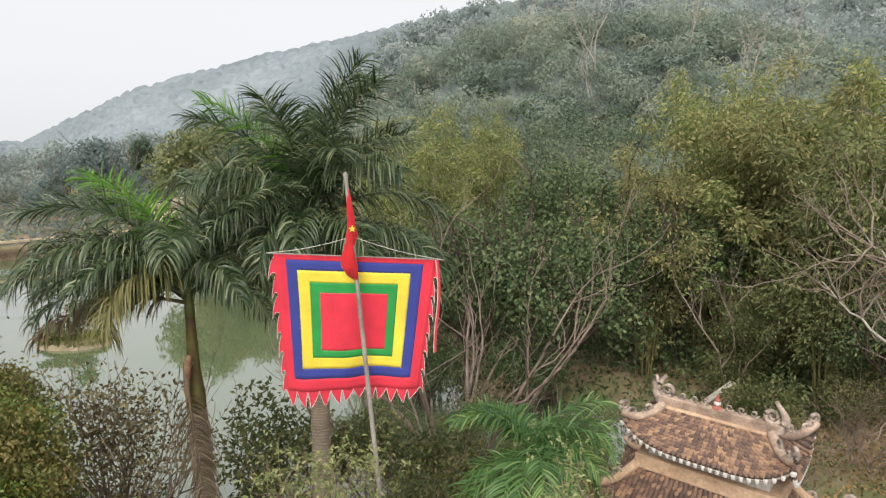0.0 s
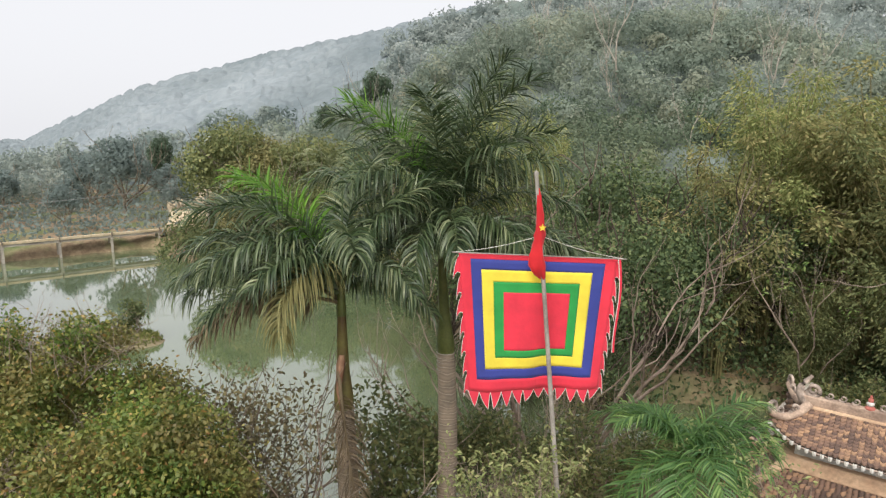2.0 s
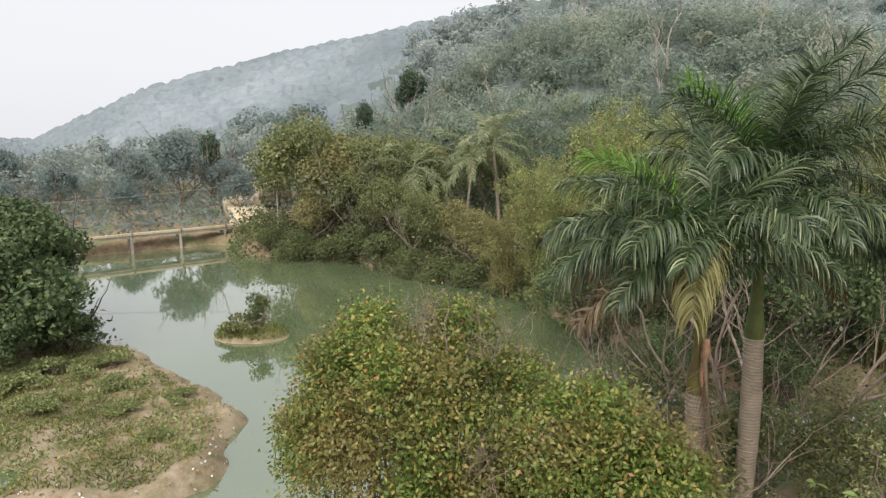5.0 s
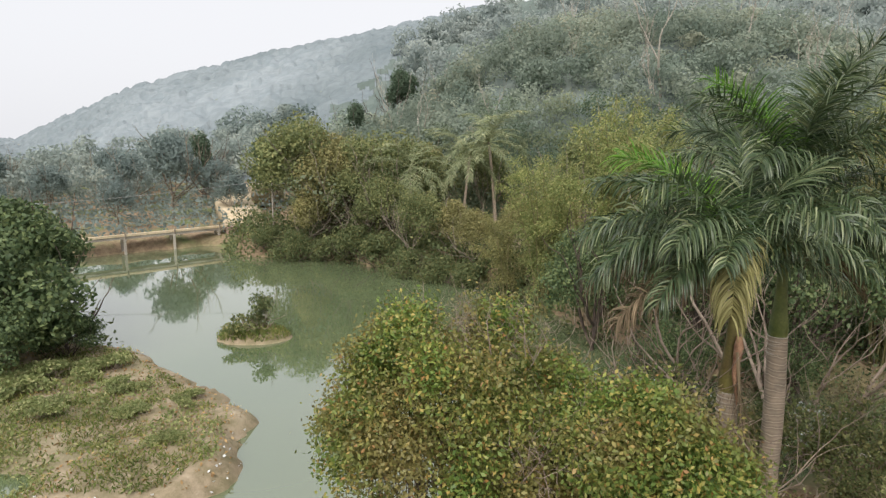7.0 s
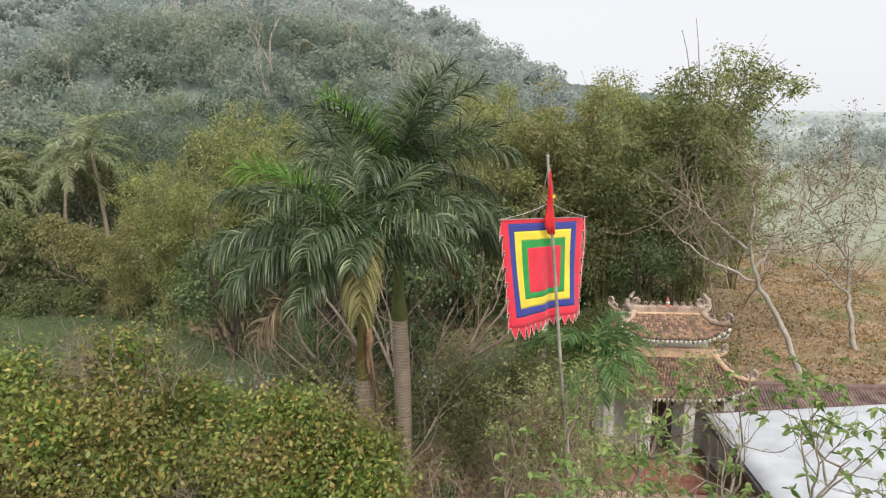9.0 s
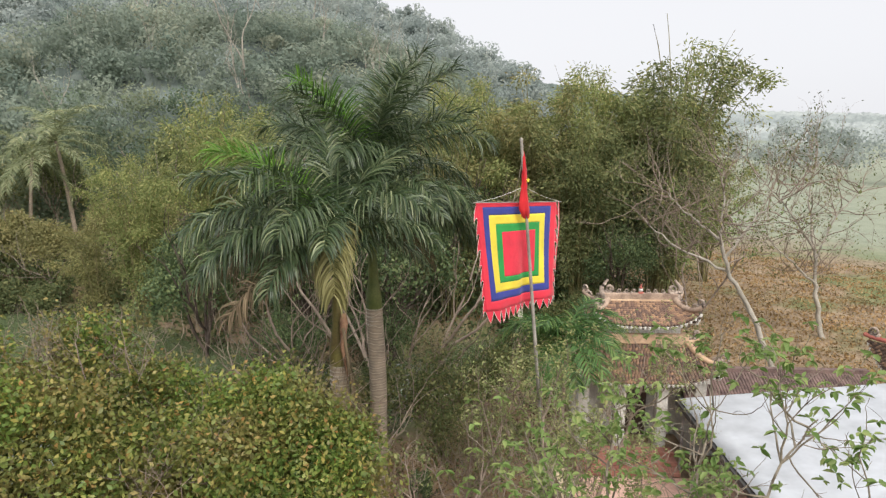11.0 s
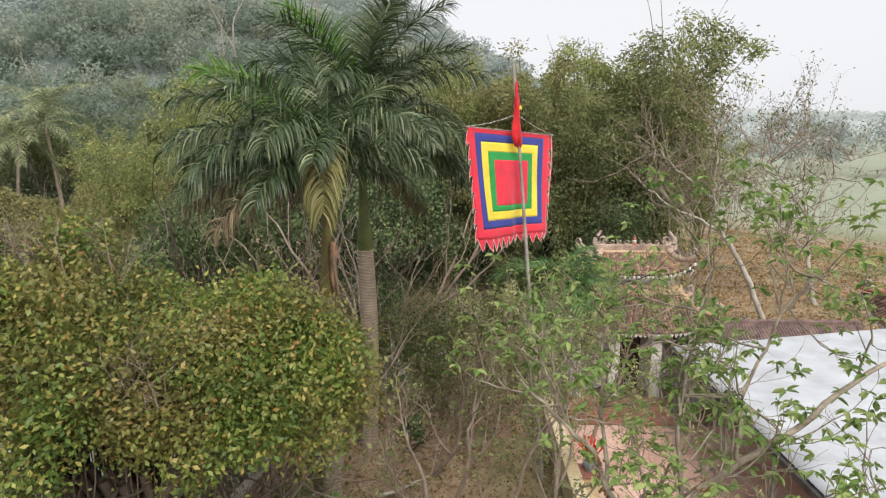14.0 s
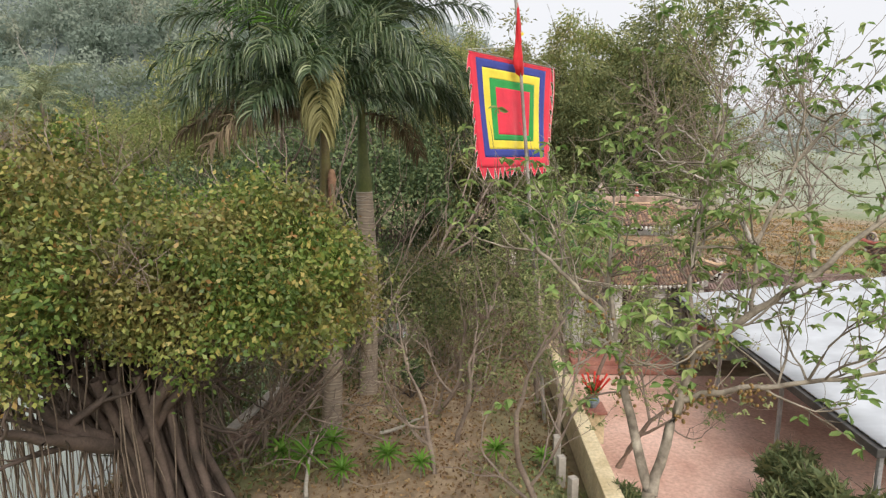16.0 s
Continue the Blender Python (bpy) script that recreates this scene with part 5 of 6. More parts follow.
def flag():
    pole = thing("flagpole", pose(*POLE_FOOT), "tall slim grey flagpole, slightly leaning", "flagpole")
    d = POLE_TOP - POLE_FOOT
    k = np.linspace(0, 1, 10)
    v, f = tube(np.outer(k, d), 0.055 - 0.02 * k, 12)
    mesh_np("shaft", v, f, M_POLE, pole, smooth=True)
    v, f = tube(np.outer([1.0, 1.004, 1.008], d), [0.04, 0.045, 0.01], 10)
    mesh_np("cap", v, f, M_POLE, pole)

    t = thing("festival_flag", pose(-1.5, 10.9, 9.9), "square festival flag with nested coloured bands and flame-cut fringe", "flag")
    tl, tr, br, bl = (np.array(p) for p in ((-3.02, 10.86, 10.0), (-0.13, 11.1, 9.84), (-0.45, 10.86, 7.48), (-2.84, 10.62, 7.5)))
    base = np.array((-1.5, 10.9, 9.9))

    def surf(u, w):
        u, w = np.asarray(u, float)[..., None], np.asarray(w, float)[..., None]
        p = (1 - w) * ((1 - u) * tl + u * tr) + w * ((1 - u) * bl + u * br)
        bulge = 0.05 * np.sin(u * 9 + w * 2.5) * w + 0.06 * np.exp(-((u - 0.56) / 0.06) ** 2) * w + 0.03 * np.sin(u * 17 - w * 4) * w
        return p + np.array([0.05, 1.0, 0]) * (bulge + 0.04) - base

    def ring(name, o, i, material, label):
        """A band of cloth between two rectangles (u0, u1, w0, w1)."""
        us = np.unique(np.concatenate([np.linspace(o[0], o[1], 45), [i[0], i[1]] if i else []]))
        ws = np.unique(np.concatenate([np.linspace(o[2], o[3], 31), [i[2], i[3]] if i else []]))
        gu, gw = np.meshgrid(us, ws, indexing="ij")
        v = surf(gu, gw).reshape(-1, 3)
        fs = []
        for a in range(len(us) - 1):
            for b in range(len(ws) - 1):
                cu, cw = (us[a] + us[a + 1]) / 2, (ws[b] + ws[b + 1]) / 2
                if i and i[0] < cu < i[1] and i[2] < cw < i[3]:
                    continue
                fs.append((a * len(ws) + b, (a + 1) * len(ws) + b, (a + 1) * len(ws) + b + 1, a * len(ws) + b + 1))
        ob = mesh_np(name, v, fs, material, t, label)
        md = ob.modifiers.new("thick", "SOLIDIFY")
        md.thickness = 0.004
        return ob

    R = [(0.0, 1.0, 0.0, 1.0), (0.07, 0.925, 0.04, 0.91), (0.135, 0.85, 0.115, 0.835), (0.21, 0.775, 0.2, 0.755), (0.275, 0.715, 0.275, 0.7)]
    ring("red_border", R[0], R[1], M_RED, "outer band of red cloth")
    ring("blue_band", R[1], R[2], M_BLUE, "band of dark blue cloth")
    ring("yellow_band", R[2], R[3], M_YELLOW, "band of yellow cloth")
    ring("green_band", R[3], R[4], M_GREENC, "band of green cloth")
    ring("red_centre", R[4], None, M_RED, "plain red centre field")

    # flame-cut teeth, each a curved tongue with white piping
    def tooth(u0, w0, u1, w1, ou, ow, bend):
        k = np.linspace(0, 1, 7)
        wid = (1 - k) ** 0.8
        cu, cw = (u0 + u1) / 2, (w0 + w1) / 2
        lu = cu + (u0 - cu) * wid + ou * k + (u1 - u0) * bend * k ** 2
        lw = cw + (w0 - cw) * wid + ow * k + (w1 - w0) * bend * k ** 2
        ru = cu + (u1 - cu) * wid + ou * k + (u1 - u0) * bend * k ** 2
        rw = cw + (w1 - cw) * wid + ow * k + (w1 - w0) * bend * k ** 2
        a, b = surf(lu, lw), surf(ru, rw)
        v = np.stack([a, b], 1).reshape(-1, 3)
        f = [(2 * j, 2 * j + 1, 2 * j + 3, 2 * j + 2) for j in range(6)]
        ob = mesh_np("flame_tooth", v, f, M_RED, t)
        v1, f1 = tube(np.concatenate([a, b[::-1]]) - np.array([0, 0.008, 0]), 0.0045, 4)
        mesh_np("piping", v1, f1, M_WHITE_CORD, ob)

    n = 12
    for j in range(n):
        a = rng.uniform(0.075, 0.125)
        tooth(j / n, 1.0, (j + 1) / n, 1.0, 0, a, 0.3 * math.sin(j * 2.1))
    n = 7
    for j in range(n):
        tooth(0.0, j / n + 0.02, 0.0, (j + 1) / n + 0.0, -rng.uniform(0.03, 0.05), 0.0, 0.9)
        tooth(1.0, j / n + 0.02, 1.0, (j + 1) / n + 0.0, rng.uniform(0.025, 0.04), 0.0, 0.9)
    e0, e1 = tl + (tl - tr) * 0.04 - base + np.array([0, -0.01, 0.01]), tr + (tr - tl) * 0.05 - base + np.array([0, -0.01, 0.01])
    v, f = tube([e0, (e0 + e1) / 2, e1], 0.012, 8)
    mesh_np("top_batten", v, f, M_POLE, t, "slim horizontal batten")
    knot = POLE_FOOT + d * 0.9 - base
    for e in (e0, e1):
        k = np.linspace(0, 1, 8)[:, None]
        v, f = tube(e * (1 - k) + knot * k - np.array([0, 0, 0.05]) * np.sin(k * np.pi), 0.0045, 4)
        mesh_np("suspension_cord", v, f, M_WHITE_CORD, t, "thin white cord to the pole")
    k = np.linspace(0, 1, 10)
    p = (tr - base) + np.stack([0.0 + 0.04 * np.sin(k * 5), 0 * k - 0.02, -1.75 * k], -1)
    v = np.stack([p, p + np.array([0.045, 0.01, 0])], 1).reshape(-1, 3)
    mesh_np("hanging_ribbon", v, [(2 * j, 2 * j + 1, 2 * j + 3, 2 * j + 2) for j in range(9)], M_RED, t, "narrow red ribbon with white edge")
    v, f = tube(p - np.array([0.004, 0.004, 0]), 0.007, 4)
    mesh_np("ribbon_edge", v, f, M_WHITE_CORD, t)

    # the small red flag furled round the head of the pole
    s = thing("furled_flag", pose(*(POLE_FOOT + d * 0.88)), "small red flag with a yellow star, furled on the pole", "flag")
    zs = np.array([-0.72, -0.66, -0.5, -0.32, -0.16, -0.05, 0.02, 0.1, 0.22, 0.38, 0.55, 0.7, 0.84])
    rad = np.array([0.03, 0.1, 0.13, 0.115, 0.09, 0.075, 0.09, 0.075, 0.07, 0.06, 0.045, 0.035, 0.012])
    shift = np.array([-0.02, -0.07, -0.09, -0.08, -0.05, -0.02, -0.01, 0.0, 0.0, 0.01, 0.015, 0.02, 0.02])
    rows, ns = [], 20
    th = np.linspace(0, 2 * np.pi, ns, endpoint=False)
    for kk, rr, sh in zip(zs, rad, shift):
        q = rr * (1 + 0.25 * np.sin(3 * th + kk * 5) + 0.12 * np.sin(7 * th - kk * 9))
        rows.append(d * ((kk + 0.2) / d[2]) + np.array([sh, -0.02, 0]) + np.stack([q * np.cos(th), q * np.sin(th) * 0.6, 0.05 * np.sin(2 * th) * (kk < -0.5)], -1))
    v = np.concatenate(rows)
    f = [(i * ns + j, i * ns + (j + 1) % ns, (i + 1) * ns + (j + 1) % ns, (i + 1) * ns + j) for i in range(len(zs) - 1) for j in range(ns)]
    mesh_np("folded_cloth", v, f, M_DEEPRED, s, smooth=True)
    b = bmesh.new()
    c = np.array([0.0, -0.075, 0.36])
    pts = [b.verts.new(c + np.array([math.sin(i * math.pi / 5) * (0.07 if i % 2 == 0 else 0.03), -0.012, math.cos(i * math.pi / 5) * (0.07 if i % 2 == 0 else 0.03)])) for i in range(10)]
    b.faces.new(pts)
    part("star", b, M_YELLOW, s, "part of a yellow star")


flag()


# ---- gate, terrace and sheds; the site's own axes ----
SITE = pose(5.95, 12.7, 0.9, 0, 0, -39.7)


def site(u, v, z=0.0, rz=0.0):
    return SITE @ pose(u, v, z, 0, 0, rz)


def box(name, size, centre, material, parent=None, label="", bevel=0.015):
    b = bmesh.new()
    bmesh.ops.create_cube(b, size=1.0)
    bmesh.ops.scale(b, vec=size, verts=b.verts)
    if bevel:
        bmesh.ops.bevel(b, geom=b.edges[:], offset=min(bevel, min(size) * 0.3), segments=2, affect="EDGES", profile=0.5)
    bmesh.ops.translate(b, vec=centre, verts=b.verts)
    return part(name, b, material, parent, label)


def curl(parent, base, direction, size, material, name="scroll_ornament", turns=1.6):
    """A curled stucco scroll: a flattened spiral tube that rises from a foot."""
    d = unit(np.array([direction[0], direction[1], 0.0]))
    k = np.linspace(0, 1, 22)
    a = k * turns * 2 * np.pi + np.pi * 1.1
    r = size * (1 - 0.8 * k)
    h, z = np.cos(a) * r, np.sin(a) * r + size * 1.1
    p = np.asarray(base, float) + h[:, None] * d + z[:, None] * np.array([0, 0, 1.0])
    p = np.concatenate([[np.asarray(base, float) - np.array([0, 0, 0.05])], p])
    v, f = tube(p, np.linspace(size * 0.34, size * 0.16, len(p)), 6)
    return mesh_np(name, v, f, material, parent, smooth=True)


def tile_mesh():
    me = bpy.data.meshes.new("tile")
    w, l, h = 0.047, 0.12, 0.022
    v = [(-w, 0, 0), (w, 0, 0), (w, l, 0), (-w, l, 0), (-w, 0.03, h), (w, 0.03, h), (w, l, h * 0.4), (-w, l, h * 0.4), (0, -0.05, 0), (0, -0.03, h)]
    f = [(8, 1, 5, 9), (0, 8, 9, 4), (1, 2, 6, 5), (3, 0, 4, 7), (9, 5, 6, 7, 4)]
    me.from_pydata(v, [], f)
    me.materials.append(M_TILE_ONE)
    return me


def tile_one(nt, b):
    o = nt.nodes.new("ShaderNodeObjectInfo")
    c = ramp(nt, o.outputs["Random"], [(0.0, (0.12, 0.08, 0.066)), (0.55, (0.235, 0.145, 0.105)), (1.0, (0.42, 0.265, 0.16))])
    k = ramp(nt, noise_tex(nt, 14.0, 4.0), [(0.3, (0.6, 0.6, 0.6)), (0.7, (1.1, 1.05, 1.0))])
    nt.links.new(mixc(nt, 1.0, c, k, "MULTIPLY"), b.inputs["Base Color"])
    b.inputs["Roughness"].default_value = 0.85


M_TILE_ONE = mat("single_clay_tile", tile_one)
TILE = tile_mesh()


DRIP = bpy.data.meshes.new("drip_tile")
dv, df = tube([(0, 0, 0), (0, 0, -0.05), (0, 0, -0.1), (0, 0, -0.12)], [0.04, 0.045, 0.035, 0.008], 6)
DRIP.from_pydata(dv.tolist(), [], df.tolist())
DRIP.materials.append(M_PLASTER)


def hip_roof(t, z0, hl, hd, z1, il, idp, lift, picked, ridge_mat):
    """Four tiled slopes with upswept corners, hip ridges and curls, between an eave and an inner rectangle."""
    def point(side, s, k):
        # s: -1..1 along the eave, k: 0 eave .. 1 top
        ex, ey = (hl, hd) if side in (0, 2) else (hd, hl)
        ix, iy = (il, idp) if side in (0, 2) else (idp, il)
        x = s * (ex + (ix - ex) * k)
        y = -(ey + (iy - ey) * k)
        z = z0 + (z1 - z0) * (0.75 * k + 0.25 * k * k) + lift * abs(s) ** 4 * (1 - k) ** 2
        a = side * math.pi / 2
        return np.array([x * math.cos(a) - y * math.sin(a), x * math.sin(a) + y * math.cos(a), z])
    for side in range(4):
        n, m = 20, 8
        g = [[point(side, -1 + 2 * i / n, j / m) for j in range(m + 1)] for i in range(n + 1)]
        v = np.array([q for r in g for q in r])
        f = [(i * (m + 1) + j, (i + 1) * (m + 1) + j, (i + 1) * (m + 1) + j + 1, i * (m + 1) + j + 1) for i in range(n) for j in range(m)]
        sl = mesh_np("roof_slope", v, f, M_BARK_DARK, t, smooth=True)
        md = sl.modifiers.new("thick", "SOLIDIFY")
        md.thickness, md.offset = 0.09, -1
        length = np.linalg.norm(point(side, 0, 1) - point(side, 0, 0))
        rows = int(length / 0.088)
        pieces, objs = [], []
        for j in range(rows):
            k = j / rows
            wid = np.linalg.norm(point(side, 1, k) - point(side, -1, k))
            cnt = int(wid / 0.104)
            for i in range(cnt):
                s = -1 + 2 * (i + 0.5 + 0.5 * (j % 2)) / (cnt + 0.5)
                if abs(s) > 0.99:
                    continue
                p = point(side, s, k)
                ey = unit(point(side, s, min(1, k + 0.05)) - p)
                ex = unit(point(side, min(1, s + 0.02), k) - point(side, s - 0.02, k))
                ez = unit(np.cross(ex, ey))
                ex = np.cross(ey, ez)
                tilt = rng.normal() * 0.03
                p = p + ez * (0.012 + abs(rng.normal()) * 0.004)
                M = np.eye(4)
                M[:3, 0], M[:3, 1], M[:3, 2], M[:3, 3] = ex, unit(ey - ez * 0.12 + ex * tilt), ez, p
                if side == 0 and picked:
                    o = new("tile", TILE)
                    o.parent = sl
                    o.matrix_basis = Matrix(M.tolist())
                else:
                    tv = np.array([q.co[:] for q in TILE.vertices])
                    pieces.append((tv @ M[:3, :3].T + M[:3, 3], np.array([(8, 1, 5, 9), (0, 8, 9, 4), (1, 2, 6, 5), (3, 0, 4, 7), (9, 5, 6, 4)])))
        if pieces:
            v, f = join(pieces)
            tagged(mesh_np("roof_tiles", v, f, M_TILE, sl), kind="stuff")
        # white drip course under the eave
        e = np.array([point(side, s, 0.0) - np.array([0, 0, 0.07]) for s in np.linspace(-1, 1, 21)])
        v, f = tube(e, 0.022, 5)
        mesh_np("eave_edge", v, f, M_ORNAMENT, t, "pale mortar drip edge along the eave")
        for s in np.linspace(-0.985, 0.985, int(hl * 2 / 0.14) if side in (0, 2) else int(hd * 2 / 0.14)):
            o = new("drip_tile", DRIP)
            o.parent = t
            o.matrix_basis = pose(*(point(side, s, 0.0) - np.array([0, 0, 0.03])))
        # hip ridge with its curl
        h = np.array([point(side, 1.0, k) + np.array([0, 0, 0.05 + 0.1 * (1 - k) ** 3]) for k in np.linspace(-0.04, 1, 12)])
        v, f = tube(h, np.linspace(0.08, 0.115, 12), 7)
        mesh_np("hip_ridge", v, f, ridge_mat, t, "upswept mortar hip ridge", True)
        dirn = h[0] - h[3]
        curl(t, h[1], dirn, 0.16 * min(1.2, hl / 1.7), M_ORNAMENT)
        curl(t, h[3], -dirn, 0.11, M_ORNAMENT)
        curl(t, h[7], -dirn, 0.13, M_ORNAMENT)


def gate():
    t = thing("temple_gate", SITE.copy(), "old two-tiered temple gate with weathered clay-tile roofs", "gate")
    for x in (-1.95, -0.7, 0.7, 1.95):
        for y in (-0.7, 0.7):
            box("pillar", (0.36, 0.36, 2.5), (x, y, 1.25), M_PLASTER, t)
    for x in (-1.32, 1.32):
        box("side_wall", (0.9, 0.16, 2.4), (x, 0.5, 1.2), M_PLASTER, t)
    for s in (-1, 1):
        d = box("door", (0.5, 0.06, 2.0), (0.27 * s, 0.4, 1.0), M_DARK_ROOM, t, "dark timber door leaf")
        box("door_rail", (0.4, 0.03, 0.06), (0.27 * s, 0.355, 1.0), M_DARK_ROOM, d)
    box("lintel", (4.5, 1.75, 0.3), (0, 0, 2.6), M_PLASTER, t)
    hip_roof(t, 2.62, 2.5, 1.3, 3.85, 1.4, 0.6, 0.55, False, M_PEACH)
    box("plaster_band", (3.0, 1.4, 0.34), (0, 0, 3.93), M_PEACH, t, "peach plaster band above the lower roof", 0.04)
    box("upper_wall", (2.5, 1.05, 0.75), (0, 0, 4.2), M_PLASTER, t)
    for x in (-0.75, 0.0, 0.75):
        box("bracket", (0.16, 0.2, 0.14), (x, -0.6, 4.34), M_DARK_ROOM, t)
    hip_roof(t, 4.5, 1.72, 1.0, 5.12, 1.12, 0.1, 0.48, True, M_RIDGE)
    box("main_ridge", (2.5, 0.2, 0.26), (0, 0, 5.22), M_RIDGE, t, "mortar main ridge", 0.03)
    box("ridge_plinth", (2.36, 0.34, 0.14), (0, 0, 5.08), M_PEACH, t, "peach plaster course under the main ridge", 0.03)
    for i in range(9):
        x = -1.0 + 0.25 * i
        if abs(x) > 0.1:
            curl(t, (x, 0, 5.34), (1 if x < 0 else -1, 0), 0.085, M_ORNAMENT, turns=1.2)
    for s in (-1, 1):
        curl(t, (1.08 * s, 0, 5.3), (-s, 0), 0.17, M_ORNAMENT)
        k = np.linspace(0, 1, 8)
        p = np.stack([s * (1.22 + 0.12 * np.sin(k * 4)), 0 * k, 5.2 + 0.62 * k], -1)
        v, f = tube(p, 0.11 * (1.1 - 0.75 * k), 7)
        mesh_np("finial", v, f, M_ORNAMENT, t, "tall weathered stucco finial", True)
    for r, z in ((0.1, 5.36), (0.075, 5.46), (0.055, 5.54), (0.03, 5.61)):
        v, f = tube([(0, 0, z - 0.05), (0, 0, z - 0.02), (0, 0, z + 0.02), (0, 0, z + 0.05)], [r * 0.6, r, r, r * 0.5], 12)
        mesh_np("jewel_tier", v, f, M_RED_TILE if r != 0.075 else M_PLASTER, t, "red and white tier of the ridge jewel", True)
    return t


gate()

# terrace and steps
fl = tagged(box("terrace_floor", (6.6, 9.9, 0.3), (0, 0, -0.05), M_TERRACE, None), "pink cement terrace floor with faint stains", "terrace", kind="structure")
fl.matrix_basis = site(0.3, -7.7)
st = thing("entrance_steps", site(-0.2, -2.0, 0.1), "low red cement steps up to the gate", "steps")
for i in range(3):
    box("step", (3.2, 0.36, 0.16), (-0.6, -0.55 + 0.36 * i, 0.08 + 0.15 * i), M_STEP, st)
pw = thing("parapet_wall", site(-3.15, -7.0, 0.05), "cream-painted parapet wall along the terrace", "wall")
box("wall_body", (0.22, 8.8, 0.9), (0, 0, 0.45), M_CREAM, pw)
box("coping", (0.34, 8.9, 0.09), (0, 0, 0.945), M_CREAM, pw, "", 0.02)
box("end_pier", (0.32, 0.36, 1.15), (0, 4.3, 0.57), M_CREAM, pw)
ped = thing("pot_stand", site(-2.72, -6.95, 0.1), "short cream masonry stand beside the parapet", "stand")
box("stand_body", (0.5, 0.55, 0.75), (0, 0, 0.38), M_CREAM, ped)
box("stand_top", (0.6, 0.65, 0.07), (0, 0, 0.79), M_STEP, ped)
pot = thing("flower_pot", site(-2.72, -6.95, 0.925), "blue-grey glazed pot of red paper flowers", "flower pot")
v, f = tube([(0, 0, 0), (0, 0, 0.05), (0, 0, 0.16), (0, 0, 0.24), (0, 0, 0.25), (0, 0, 0.18)], [0.09, 0.12, 0.17, 0.15, 0.13, 0.1], 16)
mesh_np("vessel", v, f, M_POT, pot, smooth=True)
c, d = clump_points([(0, 0, 0.42, 0.2, 0.2, 0.16)], 260, 0.8)
v, f = leaves(c, d + rng.normal(size=d.shape) * 0.5, 0.09, 0.5)
mesh_np("greenery", v, f, M_FRESH, pot)
stems = []
for i in range(14):
    a = i * 2.4
    q = 0.2 + 0.2 * rng.random()
    p = np.array([(0, 0, 0.2), (q * 0.5 * math.cos(a), q * 0.5 * math.sin(a), 0.5), (q * math.cos(a), q * math.sin(a), 0.62 + 0.2 * rng.random())])
    stems.append(tube(p, [0.012, 0.016, 0.03], 5))
v, f = join(stems)
mesh_np("flower_spray", v, f, M_FLOWER, pot, "bright red flower sprays")
for k, (u, v_) in enumerate(((-3.75, -8.3), (-3.8, -9.2), (-3.7, -10.0))):
    p = tagged(box("concrete_post", (0.16, 0.16, 0.9), (0, 0, 0.4), M_CONCRETE), "short pale concrete post beside the parapet", "post", "posts by the parapet")
    p.matrix_basis = site(u, v_, 0.0, 12 * k)

# the shed with the white sheet roof
shed = thing("open_shed", site(0.75, -2.2, 0.1), "open-sided shed with a white sheet-metal roof", "shed")
n, m = 66, 12
ru, rv = 6.8, 9.6
xs, ys = np.linspace(0, ru, m + 1), np.linspace(0, -rv, n * 2 + 1)
gx, gy = np.meshgrid(xs, ys, indexing="ij")
gz = 2.38 + 0.1 * gx + 0.012 * (np.arange(n * 2 + 1) % 2)[None, :] + 0.003 * np.sin(gx * 1.3 + gy * 0.7)
i, j = np.meshgrid(np.arange(m), np.arange(n * 2), indexing="ij")
w2 = n * 2 + 1
ff = np.stack([i * w2 + j, (i + 1) * w2 + j, (i + 1) * w2 + j + 1, i * w2 + j + 1], -1).reshape(-1, 4)
rf = mesh_np("sheet_roof", np.stack([gx, gy, gz], -1).reshape(-1, 3), ff, M_WHITE_ROOF, shed, "white ribbed metal sheets, faintly stained")
md = rf.modifiers.new("thick", "SOLIDIFY")
md.thickness, md.offset = 0.02, -1
for y in (-0.05, -rv + 0.05):
    bm_ = box("edge_beam", (ru, 0.08, 0.14), (0, 0, 0), M_DARK_STEEL, shed)
    bm_.matrix_basis = pose(ru / 2, y, 2.6, 0, -5.7, 0)
box("gutter", (0.14, rv, 0.16), (-0.02, -rv / 2, 2.27), M_DARK_STEEL, shed, "dark steel gutter along the low edge")
for y in (-0.2, -3.2, -6.3, -9.4):
    for x, h in ((0.12, 2.3), (ru - 0.2, 2.95)):
        box("post", (0.08, 0.08, h), (x, y, h / 2), M_GREY_STEEL, shed)
for y in (-1.6, -4.7, -7.8):
    p = box("purlin", (ru, 0.06, 0.08), (0, 0, 0), M_DARK_STEEL, shed)
    p.matrix_basis = pose(ru / 2, y, 2.62, 0, -5.7, 0)
box("back_wall", (0.15, rv - 0.2, 2.6), (ru - 0.05, -rv / 2, 1.3), M_CREAM, shed)

